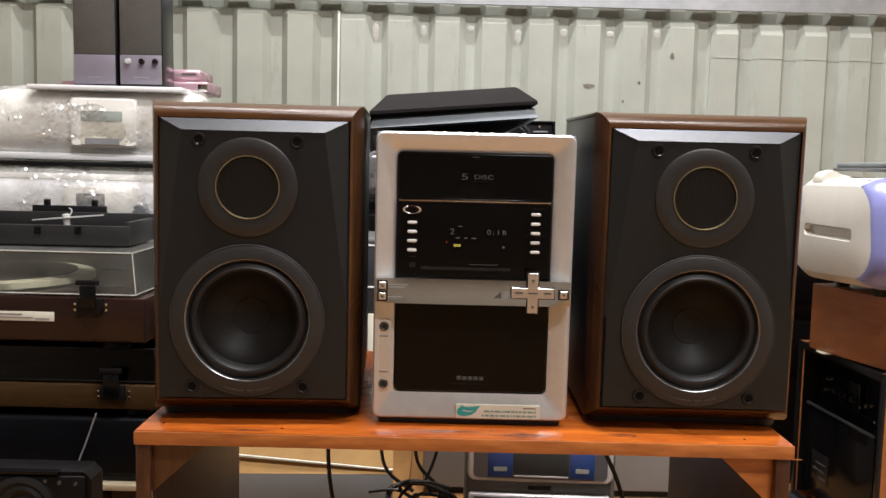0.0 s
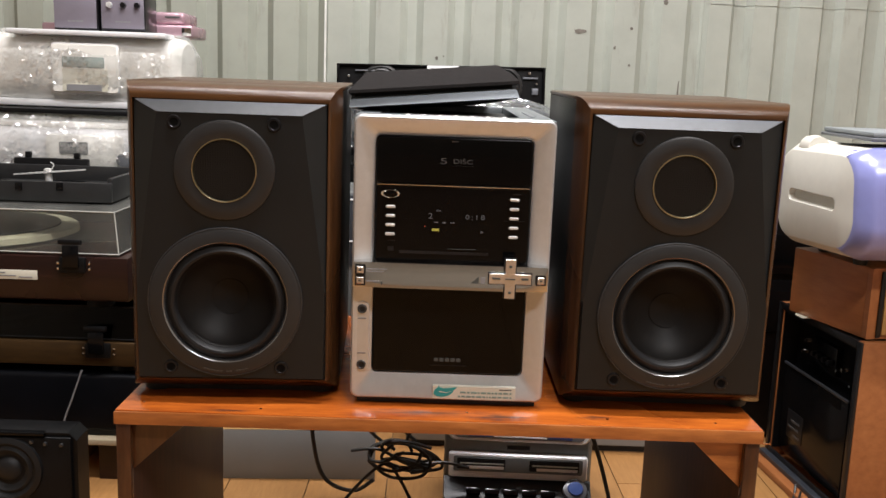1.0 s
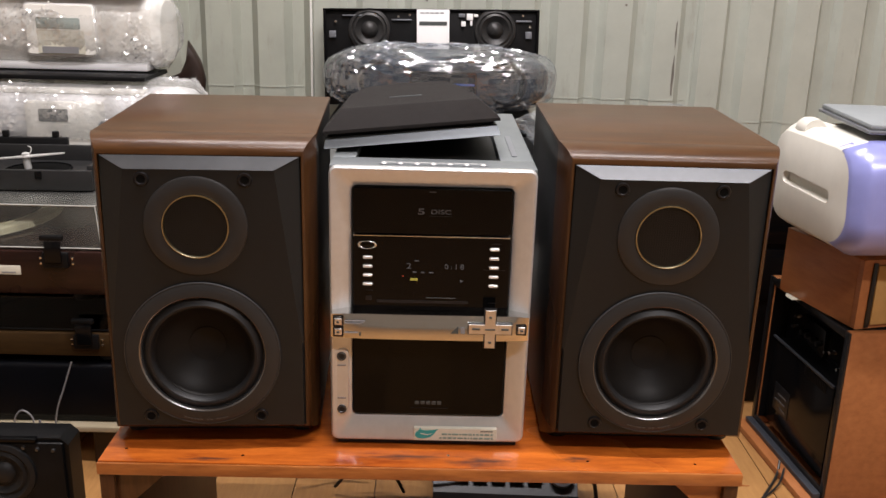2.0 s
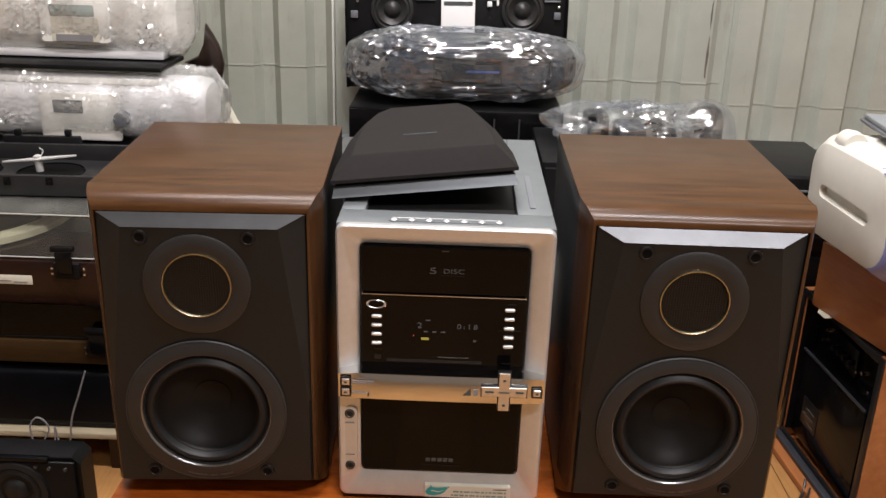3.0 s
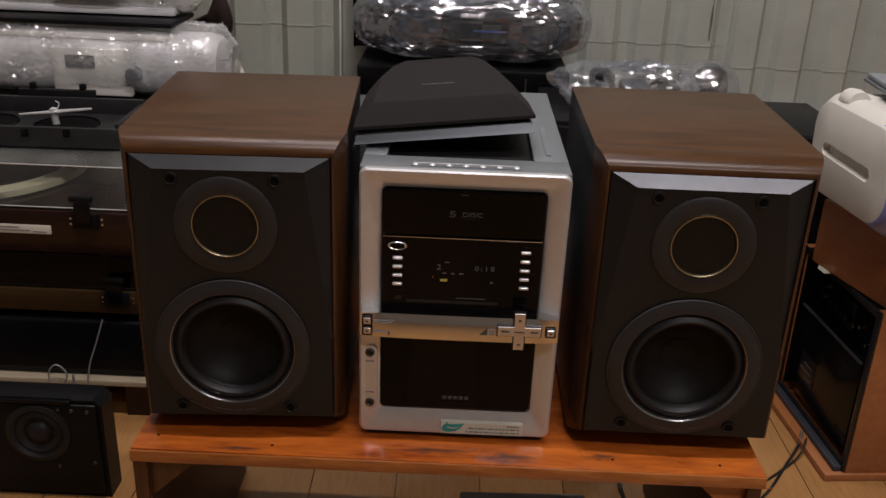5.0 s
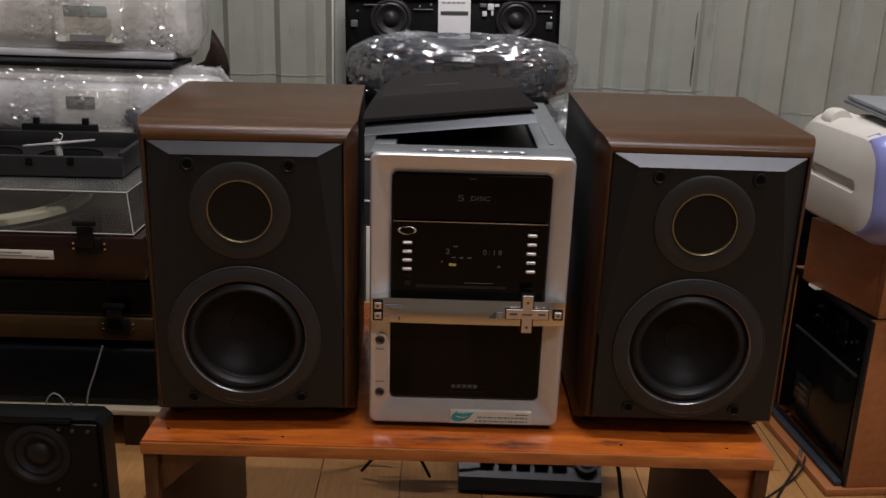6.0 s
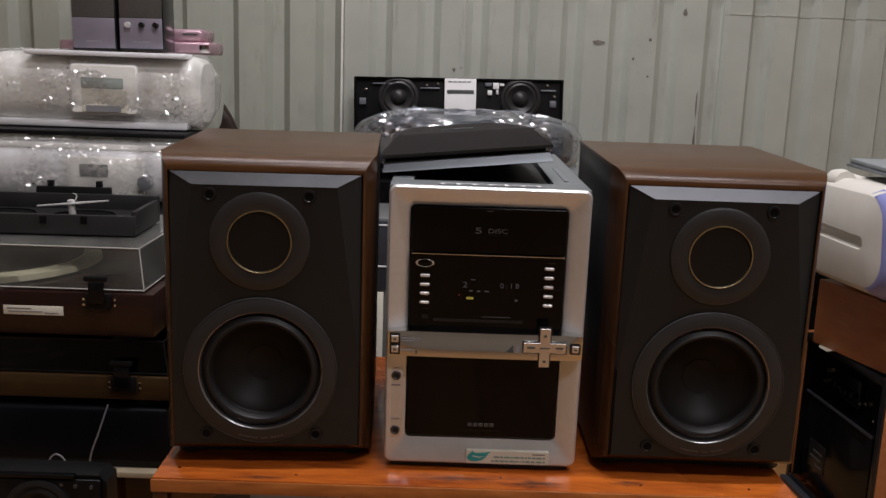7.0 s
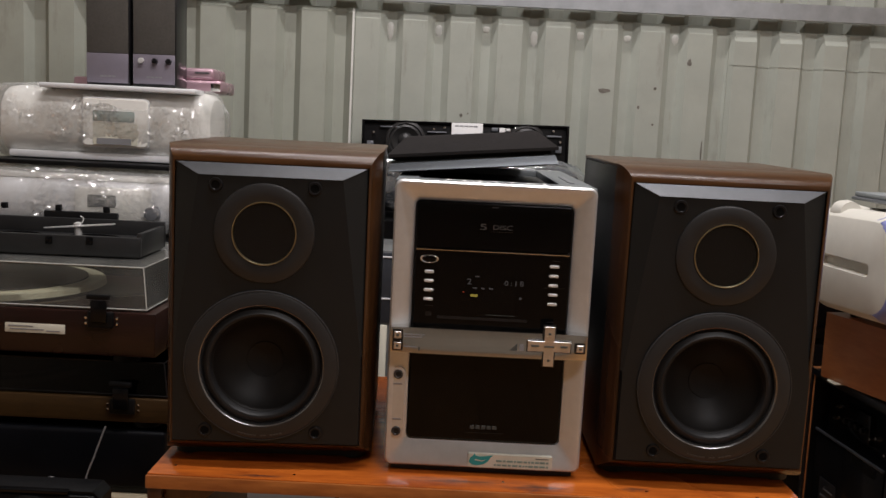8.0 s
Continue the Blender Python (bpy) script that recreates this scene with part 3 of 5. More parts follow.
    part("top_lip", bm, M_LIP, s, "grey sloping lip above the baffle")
    F = front
    # tweeter
    tz = 0.2180
    tw = part("tweeter", lathe([(0.0276, F + 0.002), (0.0276, F - 0.0012), (0.0310, F - 0.0024), (0.0422, F - 0.0024), (0.0441, F - 0.0014), (0.0447, F + 0.001)], "y", (dx, 0, tz), 72), M_RING, s, "charcoal tweeter flange")
    part("trim_ring", lathe([(0.0272, F + 0.001), (0.0272, F - 0.0022), (0.0277, F - 0.0031), (0.0283, F - 0.0031), (0.0287, F + 0.001)], "y", (dx, 0, tz), 72), M_GOLD, tw, "thin gold ring")
    part("dome", lathe([(0.0278, F + 0.0075), (0.02, F + 0.0065), (0.013, F + 0.003), (0.006, F + 0.0012), (0, F + 0.001)], "y", (dx, 0, tz), 48), M_CONE, tw)
    bm = bmesh.new()
    R, st = 0.0267, 0.0021
    for k in range(-13, 14):
        c = k * st
        if abs(c) < R:
            h = math.sqrt(R * R - c * c)
            yo = F - 0.0012
            box(dx + c - 0.00042, dx + c + 0.00042, yo, yo + 0.0006, tz - h, tz + h, bm=bm)
            box(dx - h, dx + h, yo + 0.0003, yo + 0.0009, tz + c - 0.00042, tz + c + 0.00042, bm=bm)
    part("mesh_guard", bm, M_MESH, tw, "square wire mesh guard")
    # woofer
    wz = 0.0975
    wo = part("woofer", lathe([(0.0541, F + 0.002), (0.0542, F - 0.0006), (0.0553, F - 0.0024), (0.0563, F - 0.0034), (0.0666, F - 0.0034), (0.0686, F - 0.0022), (0.0695, F + 0.001)], "y", (dx, 0, wz), 96), M_RING, s, "charcoal woofer flange")
    part("rim", lathe([(0.0683, F - 0.0014), (0.0687, F - 0.0029), (0.0692, F - 0.0029), (0.0697, F - 0.0012)], "y", (dx, 0, wz), 96), M_LIP, wo, "bright turned edge")
    part("inner_bevel", lathe([(0.0538, F + 0.0022), (0.0541, F - 0.0014), (0.0557, F - 0.0032), (0.0562, F - 0.0035)], "y", (dx, 0, wz), 96), M_TURNED, wo, "bright turned inner edge")
    part("rubber_surround", lathe([(0.0545, F + 0.0014), (0.0536, F + 0.0014), (0.0520, F - 0.0002), (0.0502, F - 0.0022), (0.0482, F - 0.0034), (0.0462, F - 0.0029), (0.0446, F - 0.0006), (0.0437, F + 0.0028)], "y", (dx, 0, wz), 96), M_RUBBER, wo, "half-roll rubber surround")
    part("cone", lathe([(0.0441, F + 0.0024), (0.0433, F + 0.0027), (0.0412, F + 0.0080), (0.031, F + 0.0160), (0.020, F + 0.0225), (0.0165, F + 0.0240)], "y", (dx, 0, wz), 96), M_CONE, wo, "black paper cone")
    part("dust_cap", lathe([(0.0170, F + 0.0242), (0.0166, F + 0.0232), (0.0155, F + 0.0236), (0.008, F + 0.0258), (0, F + 0.0264)], "y", (dx, 0, wz), 48), M_CONE, wo)
    for k in range(14):
        a = radians(-90 + (k - 6.5) * 2.6)
        if k not in (6, 9):
            cx, cz = dx + 0.0645 * math.cos(a), wz + 0.0645 * math.sin(a)
            bm = box(-0.0011, 0.0011, F - 0.0037, F - 0.0033, -0.0006, 0.0006)
            bmesh.ops.rotate(bm, verts=bm.verts, matrix=Matrix.Rotation(-(a + math.pi / 2), 3, "Y"))
            bmesh.ops.translate(bm, verts=bm.verts, vec=(cx, 0, cz))
            part("print_bar", bm, M_LIP, wo)
    # grille sockets
    for sx, sz in ((dx - 0.0433, 0.2595), (dx + 0.0433, 0.2595), (dx - 0.0500, 0.036), (dx + 0.0500, 0.036)):
        so = part("grille_socket", lathe([(0.0034, F + 0.004), (0.0034, F - 0.001), (0.0042, F - 0.0018), (0.0056, F - 0.0018), (0.0062, F - 0.0006), (0.0064, F + 0.0005)], "y", (sx, 0, sz), 24), M_SCREW, s, "black grille socket")
        part("socket_hole", lathe([(0, F - 0.0013), (0.0041, F - 0.0015)], "y", (sx, 0, sz), 20), M_PIT, so)
    return s


loudspeaker(pose(-0.1995, -0.0035, BZ, LEAN, 0, 2.8), "walnut-trimmed two-way bookshelf loudspeaker, black baffle, on the bench", -0.0048)
loudspeaker(pose(0.2060, -0.0035, BZ, LEAN, 0, -0.3), "walnut-trimmed two-way bookshelf loudspeaker, black baffle, on the bench", -0.001)

# ---- stereo unit ----
unit = thing("stereo_unit", "silver upright disc stereo, black windows, chrome bar, on bench", "stereo", pose(0, -0.0010, BZ, LEAN, 0, 0))
U = 0.0905
part("body", box(-U + 0.002, U - 0.002, 0.0155, 0.285, 0.006, 0.262, 0.002), M_MIDGREY, unit, "grey body sides")
for fx in (-0.07, 0.07):
    for fy in (0.03, 0.25):
        low = -fy * math.tan(radians(LEAN))
        part("foot", lathe([(0, low), (0.011, low), (0.011, 0.0055), (0, 0.0055)], "z", (fx, fy, 0), 20), M_DARK, unit)
part("plinth", box(-U + 0.006, U - 0.006, 0.006, 0.28, 0.001, 0.0065), M_DARK, unit, "black recessed base")
# front bezel: rounded outer rim, slopes in to the windows
bz0, bz1 = 0.0065, 0.2712
bm = loft([rrect(-U, U, bz0, bz1, 0.007, 0.0066), rrect(-U, U, bz0, bz1, 0.007, 0.0015), rrect(-U + 0.0015, U - 0.0015, bz0 + 0.0015, bz1 - 0.0015, 0.006, 0.0),
           rrect(-U + 0.0042, U - 0.0042, bz0 + 0.0042, bz1 - 0.0042, 0.005, 0.0), rrect(-0.0715, 0.0715, 0.0298, 0.2535, 0.005, 0.0075), rrect(-0.0715, 0.0715, 0.0298, 0.2535, 0.005, 0.015)], caps=False)
part("bezel", bm, M_SILVER, unit, "silver sloping front bezel", 30)
part("disc_door", slab(-0.0700, 0.0700, 0.2105, 0.2525, 0.003, 0.0030, 0.012), M_PIANO, unit, "glossy black disc door")
part("door_line", box(-0.0695, 0.0695, 0.0012, 0.008, 0.2090, 0.2099, 0.0003), M_CHROME, unit, "thin bright line")
disp = part("display_panel", slab(-0.0700, 0.0700, 0.139, 0.2085, 0.003, 0.0016, 0.012), M_SMOKE, unit, "smoked display panel")
part("lower_door", slab(-0.0705, 0.0700, 0.0315, 0.1165, 0.004, 0.0056, 0.012), M_PIANO, unit, "glossy black lower door")
lettering("five_disc_lettering", "5", 0.0078, (-0.0098, 0.0027, 0.2315), M_DIMINK, unit, 1.9)
lettering("five_disc_lettering", "DISC", 0.0058, (0.0075, 0.0027, 0.2315), M_DIMINK, unit, 1.45)
part("print_bar", box(-0.003, 0.017, 0.0026, 0.0032, 0.2276, 0.2279), M_SCREW, unit)
part("print_bar", box(-0.003, 0.003, 0.0026, 0.0032, 0.2492, 0.2500), M_DIMINK, unit)
# display characters
lettering("display_digit", "2", 0.0075, (-0.0200, 0.0012, 0.1815), M_SEGMENT, disp, 1.2)
lettering("display_digit", "0:18", 0.0064, (0.0205, 0.0012, 0.1815), M_SEGMENT, disp, 1.2, 1.4)
for x0, x1, z0, z1, m in ((-0.015, -0.011, 0.1862, 0.1870, M_SEGMENT), (-0.0185, -0.0120, 0.1680, 0.1702, M_AMBER), (-0.0165, -0.013, 0.1755, 0.1765, M_SEGMENT), (-0.009, -0.006, 0.1752, 0.1764, M_SEGMENT), (-0.002, 0.002, 0.1754, 0.1764, M_SEGMENT), (-0.0255, -0.0245, 0.1715, 0.1724, M_REDSEG), (-0.004, 0.0225, 0.1515, 0.1519, M_INK)):
    part("display_mark", box(x0, x1, 0.0011, 0.0018, z0, z1), m, disp)
part("display_mark", loft([[(0.026, y, 0.1670), (0.026, y, 0.1695), (0.0290, y, 0.16825)] for y in (0.0018, 0.0011)]), M_SEGMENT, disp)
for x0, x1, z0, z1 in ((-0.0585, -0.052, 0.1575, 0.1583), (-0.0585, -0.053, 0.1485, 0.1525), (0.054, 0.061, 0.2035, 0.2042), (0.047, 0.066, 0.1790, 0.1794), (-0.048, 0.034, 0.1465, 0.1490), (0.052, 0.058, 0.1475, 0.1482)):
    part("print_bar", box(x0, x1, 0.0010, 0.0018, z0, z1), M_SCREW, disp)
bm = lathe([(0.74, 0.0012), (0.77, 0.0), (0.86, -0.0004), (0.97, 0.0002), (1.0, 0.0016)], "y", (0, 0, 0), 40)
for v in bm.verts:
    v.co.x, v.co.z = v.co.x * 0.0086 - 0.0570, v.co.z * 0.0042 + 0.2010
ring = part("power_button", bm, M_CHROME, unit, "oval chrome-ringed power button")
bm = lathe([(0, 0.0004), (0.6, 0.0006), (0.75, 0.0013)], "y", (0, 0, 0), 32)
for v in bm.verts:
    v.co.x, v.co.z = v.co.x * 0.0086 - 0.0570, v.co.z * 0.0042 + 0.2010
part("button_face", bm, M_SMOKE, ring)
for px, z_top, step, n in ((-0.0566, 0.1893, 0.0084, 4), (0.0558, 0.1988, 0.0086, 5)):
    for k in range(n):
        zc = z_top - k * step
        part("pill_button", loft([rrect(px - 0.0044, px + 0.0044, zc - 0.0014, zc + 0.0014, 0.00138, 0.002, 4), rrect(px - 0.0044, px + 0.0044, zc - 0.0014, zc + 0.0014, 0.00138, 0.0002, 4), rrect(px - 0.0036, px + 0.0036, zc - 0.0008, zc + 0.0008, 0.0007, -0.0006, 4)]), M_PILL, unit, "pearl pill button")
# chrome bar with the cross key
loops = []
for k in range(25):
    # bowed in plan and swelling towards its middle height
    x = -0.0885 + 0.177 * k / 24
    e = 1 - (abs(x) / 0.0885) ** 8
    bow = 0.0012 * (1 - (x / 0.0885) ** 2)
    loops.append([(x, 0.006, 0.1168), (x, 0.006, 0.1392)] + [(x, -0.0104 - bow - e * (0.0007 * (1 - (q / 5) ** 2) - 0.0020 * q / 5), 0.1280 + 0.0112 * q / 5 * (0.985 + 0.015 * e)) for q in range(5, -6, -1)])
bar = part("control_bar", loft(loops), M_CHROME, unit, "chrome control bar across the front", 30)
for bx, bzc in ((-0.0820, 0.1328), (-0.0820, 0.1230), (0.0820, 0.1278)):
    k = part("square_key", slab(bx - 0.0034, bx + 0.0034, bzc - 0.0034, bzc + 0.0034, 0.0006, -0.0142, -0.011), M_KEYMETAL, bar, "small silver square key")
    part("key_mark", box(bx - 0.0012, bx + 0.0012, -0.0146, -0.0141, bzc - 0.0009, bzc + 0.0009), M_INK, k)
    part("key_groove", loft([rrect(bx - 0.0046, bx + 0.0046, bzc - 0.0046, bzc + 0.0046, 0.0008, -0.0126), rrect(bx - 0.0046, bx + 0.0046, bzc - 0.0046, bzc + 0.0046, 0.0008, -0.01335)]), M_SCREW, bar)
for x0, x1, z in ((-0.0765, -0.058, 0.1338), (-0.0765, -0.060, 0.1316), (-0.0765, -0.064, 0.1225)):
    part("print_bar", box(x0, x1, -0.0134, -0.0129, z - 0.0005, z + 0.0005), M_GREYINK, bar)
part("print_bar", box(-0.0632, -0.0618, -0.0134, -0.0129, 0.1195, 0.1225), M_INK, bar)
part("logo_shape", loft([[(0.0185, y, 0.1235), (0.0255, y, 0.1300), (0.0255, y, 0.1235)] for y in (-0.0128, -0.0134)]), M_INK, bar)
part("logo_shape", box(0.0275, 0.0315, -0.0134, -0.0128, 0.1235, 0.1295), M_GREYINK, bar)


def cross_loop(a, hx, hz, y, cx, cz):
    return [(cx + x, y, cz + z) for x, z in ((-a, hz), (a, hz), (a, a), (hx, a), (hx, -a), (a, -a), (a, -hz), (-a, -hz), (-a, -a), (-hx, -a), (-hx, a), (-a, a))][::-1]


CX, CZ = 0.0538, 0.1290
part("key_groove", loft([cross_loop(0.0056, 0.0200, 0.0190, -0.0105, CX, CZ), cross_loop(0.0056, 0.0200, 0.0190, -0.0140, CX, CZ)]), M_SCREW, bar)
cr = part("cross_key", loft([cross_loop(0.0047, 0.0192, 0.0182, -0.011, CX, CZ), cross_loop(0.0047, 0.0192, 0.0182, -0.0152, CX, CZ), cross_loop(0.0044, 0.0189, 0.0179, -0.0155, CX, CZ)]), M_KEYMETAL, bar, "silver cross-shaped key", 25)
for x0, x1, z0, z1 in ((-0.0045, 0.0045, -0.0006, 0.0006), (-0.016, -0.009, -0.0006, 0.0012), (0.010, 0.0165, -0.0006, 0.0012), (-0.0012, 0.0012, 0.0105, 0.0125), (-0.0012, 0.0012, -0.0135, -0.0115)):
    part("print_bar", box(CX + x0, CX + x1, -0.0159, -0.0154, CZ + z0, CZ + z1), M_INK, cr)
# headphone and microphone jacks in their groove
jack_plate = part("jack_plate", slab(-0.0872, -0.0738, 0.0335, 0.0995, 0.0062, 0.0008, 0.006, 0.0006), M_SILVER, unit, "long rounded jack plate")
for jz in (0.0925, 0.0385):
    j = part("jack", lathe([(0.0024, 0.004), (0.0024, -0.0002), (0.0030, -0.0008), (0.0040, -0.0006), (0.0046, 0.001)], "y", (-0.0805, 0, jz), 28), M_LIP, jack_plate, "ringed jack socket")
    part("jack_hole", lathe([(0, 0.0002), (0.0030, 0.0002)], "y", (-0.0805, 0, jz), 20), M_DARK, j)
for z in (0.0835, 0.0500):
    part("print_bar", box(-0.0845, -0.0765, 0.0002, 0.0009, z - 0.0006, z + 0.0006), M_GREYINK, jack_plate)
# maker's mark as plain shapes
for k in range(5):
    part("logo_shape", slab(-0.0125 + k * 0.0052, -0.0083 + k * 0.0052, 0.0425, 0.0460, 0.0006, 0.0048, 0.006, 0.0003), M_INK, unit, "pale maker's mark")
part("print_bar", box(-0.017, 0.019, 0.0049, 0.006, 0.0385, 0.0391), M_SCREW, unit)
# sticker
st = part("sticker", slab(-0.0125, 0.0655, 0.0080, 0.0205, 0.0006, -0.0008, 0.0046, 0.0001), M_CREAM, unit, "cream and teal paper sticker")
leaf = [(-0.0118, 0.0130), (-0.0106, 0.0168), (-0.0078, 0.0190), (-0.0070, 0.0214), (-0.0058, 0.0192), (-0.0020, 0.0184), (0.0040, 0.0190), (0.0105, 0.0200), (0.0082, 0.0178), (0.0058, 0.0140), (0.0020, 0.0112), (-0.0040, 0.0098), (-0.0090, 0.0104)]
part("teal_swoosh", loft([[(x, y, z) for x, z in leaf] for y in (-0.0007, -0.0012)]), M_TEAL, st, "teal leaf shape")
part("pale_curl", loft([[(x, y, z) for x, z in ((-0.0065, 0.0150), (0.0, 0.0138), (0.0050, 0.0158), (0.0, 0.0146), (-0.0062, 0.0158))] for y in (-0.0011, -0.0015)]), M_CREAM, st)
for row, zz in enumerate((0.0148, 0.0108)):
    x = 0.0135 if row == 0 else 0.0115
    while x < 0.0605:
        wd = 0.0015 + 0.0042 * random.random()
        part("print_bar", box(x, min(x + wd, 0.062), -0.0011, -0.0007, zz - 0.0009, zz + 0.0009), M_STICKERINK, st)
        x += wd + 0.0010
part("print_bar", box(0.050, 0.062, -0.0011, -0.0007, 0.0178, 0.0186), M_INK, st)
# top deck with recess, groove and row of small keys
for b in ((-U, U, 0.0068, 0.040), (-U, -0.070, 0.0402, 0.285), (0.060, U, 0.0402, 0.285), (-0.0698, 0.0598, 0.262, 0.285)):
    part("top_deck", box(*b, 0.2600, 0.2708, 0.001), M_DECK, unit, "silver-grey top deck")
part("top_recess", box(-0.0697, 0.0597, 0.0403, 0.2618, 0.2605, 0.2640), M_DARK, unit, "dark sunken lid area")
part("top_groove", loft([[(x, y, z) for x, y in [(a, b) for a, _, b in rrect(0.0715, 0.0765, 0.055, 0.150, 0.0022, 0)]] for z in (0.2700, 0.2716)]), M_MIDGREY, unit, "long dark groove")
part("key_row_plate", loft([[(a, b, z) for a, _, b in rrect(-0.047, 0.047, 0.0122, 0.0196, 0.002, 0)] for z in (0.2705, 0.2713)]), M_DECK, unit)
part("key_row_rim", box(-0.0455, 0.0455, 0.0196, 0.0206, 0.2705, 0.2718, 0.0003), M_PILL, unit, "bright rim behind the key row")
for k in range(7):
    at = (-0.0435 + k * 0.0145, 0.0159, 0)
    key = part("top_key", lathe([(0.0028, 0.2713), (0.0026, 0.2717), (0.0016, 0.2722), (0, 0.2724)], "z", at, 18), M_PILL, unit, "domed silver top key")
    part("key_well", lathe([(0.0046, 0.2711), (0.0044, 0.2716), (0.0031, 0.2716), (0.0028, 0.2711)], "z", at, 18), M_MIDGREY, key, "dark rim round the key")


# ---- loose grilles on top of the unit ----
def grille(at, label, silver):
    g = thing("speaker_grille", label, "speaker grille", at, "loose grilles")
    base = [(-0.0815, 0.0), (0.0815, 0.0), (0.0835, 0.055), (0.0800, 0.165), (0.0720, 0.236), (0.0600, 0.272), (-0.0380, 0.270), (-0.0560, 0.236), (-0.0720, 0.165), (-0.0800, 0.055)]
    cx, cy = 0.004, 0.135
    shrink = lambda f, g2: [(cx + (x - cx) * f, cy + (y - cy) * g2) for x, y in base]
    if silver:
        part("frame_lip", loft([[(x, y, 0.0) for x, y in shrink(0.985, 0.985)], [(x, y, 0.0006) for x, y in base], [(x, y, 0.0098) for x, y in shrink(0.97, 0.965)], [(x, y, 0.0103) for x, y in shrink(0.96, 0.96)]]), M_LIPS, g, "silver-grey sloping frame", 25)
        part("inner_cloth", loft([[(x, y, -0.0006) for x, y in shrink(0.90, 0.87)], [(x, y, -0.0001) for x, y in shrink(0.90, 0.87)]]), M_CLOTH, g)
    else:
        part("rear_frame", loft([[(x, y, 0.0) for x, y in shrink(0.93, 0.92)], [(x, y, 0.003) for x, y in shrink(0.93, 0.92)]]), M_BLACK, g)
        bm = loft([[(x, y, 0.0031) for x, y in base], [(x, y, 0.0060) for x, y in base], [(x, y, 0.0215) for x, y in shrink(0.80, 0.87)], [(x, y, 0.0230) for x, y in shrink(0.77, 0.845)]])
        part("cloth_cover", bm, M_CLOTH, g, "stretched black cloth over the frame", 22)
        part("badge_slot", box(-0.016, 0.016, 0.090, 0.0918, 0.0228, 0.0238, 0.0002), M_LIPS, g, "thin grey badge strip")
    return g


M_LIPS = mat("silver_lip", (0.108, 0.122, 0.134), 0.38, metal=0.5, vary=0.05, scale=60)
G0 = pose(-0.0195, 0.0540, BZ + 0.2820, -2.4, -5.2, 4.2)
grille(G0, "upturned loudspeaker grille with silver frame lip lying on the stereo", True)
grille(G0 @ pose(0.0005, -0.001, 0.0106, 0, 0, 0.5), "black cloth loudspeaker grille lying on another grille", False)

# ---- right side: stacked cabinet, case and portable stereo ----
cab = thing("floor_cabinet", "orange-veneered speaker cabinet standing with its open black back sideways", "cabinet", pose(0.572, 0.374, 0, 0, 0, 4.7))
CD = 0.248
part("side_panel", box(0.004, 0.40, 0.0, 0.014, 0.012, 0.270, 0.001), M_OAK, cab, "orange veneer side")
part("far_panel", box(0.004, 0.40, CD - 0.014, CD, 0.012, 0.270, 0.001), M_OAK, cab)
part("lining", box(0.0042, 0.0295, 0.0143, 0.0160, 0.0262, 0.2555), M_BLACK, cab)
part("lining", box(0.0042, 0.0295, CD - 0.0160, CD - 0.0143, 0.0262, 0.2555), M_BLACK, cab)
part("top_panel", box(0.004, 0.40, 0.0145, CD - 0.0145, 0.256, 0.270, 0.001), M_BLACK, cab)
part("plinth_board", box(-0.027, 0.41, -0.004, CD + 0.006, 0.0, 0.0115, 0.0012), M_OAK, cab, "orange veneer plinth")
bm = bmesh.new()
for b in ((0.0, 0.0038, 0.0, 0.010, 0.013, 0.270), (0.0, 0.0038, CD - 0.010, CD, 0.013, 0.270), (0.0, 0.0038, 0.0102, CD - 0.0102, 0.013, 0.026), (0.0, 0.0038, 0.0102, CD - 0.0102, 0.260, 0.270)):
    box(*b, bevel=0.0006, bm=bm)
part("edge_frame", bm, M_SCREW, cab, "dark grey metal edge frame")
part("bottom_lip", box(-0.012, -0.0003, 0.004, CD - 0.004, 0.0118, 0.020, 0.0012), M_KEYS, cab, "grey metal sill")
part("recess_panel", box(0.030, 0.036, 0.0145, CD - 0.0145, 0.026, 0.255), M_BLACK_GLOSS, cab, "black recessed back panel")
part("lower_door", box(0.010, 0.0295, 0.030, CD - 0.022, 0.028, 0.172, 0.003), M_BLACK_GLOSS, cab, "black lower flap")
part("door_edge", box(0.0075, 0.0115, 0.030, CD - 0.022, 0.1725, 0.1765, 0.001), M_KEYS, cab)
for k in range(14):
    part("vent_rib", box(0.0085, 0.0105, 0.050 + k * 0.0048, 0.0524 + k * 0.0048, 0.156, 0.1695), M_BLACK, cab)
part("rating_plate", box(0.0092, 0.0102, 0.150, 0.200, 0.060, 0.105, 0.0003), M_SCREW, cab)
for k, (y0, y1) in enumerate(((0.156, 0.176), (0.160, 0.194), (0.158, 0.186))):
    part("print_bar", box(0.0084, 0.0094, y0, y1, 0.066 + k * 0.011, 0.069 + k * 0.011), M_DIMINK, cab)
for y, z in ((0.20, 0.218), (0.207, 0.198), (0.085, 0.205), (0.100, 0.199), (0.060, 0.188), (0.136, 0.205), (0.030, 0.026)):
    part("screw", lathe([(0, 0.024), (0.0024, 0.0245), (0.0032, 0.028), (0.0032, 0.0305)], "x", (0, y, z), 14), M_CHROME, cab)
part("terminal_plate", box(0.0245, 0.0302, 0.100, 0.175, 0.188, 0.232, 0.001), M_BLACK_GLOSS, cab)
for k in range(4):
    part("terminal", lathe([(0, 0.0165), (0.004, 0.017), (0.0045, 0.0246)], "x", (0, 0.113 + k * 0.016, 0.207), 14), M_SCREW, cab)
tag = thing("paper_tag", "small torn cream paper tag under the case", "paper", pose(0.541, 0.500, 0.2555))
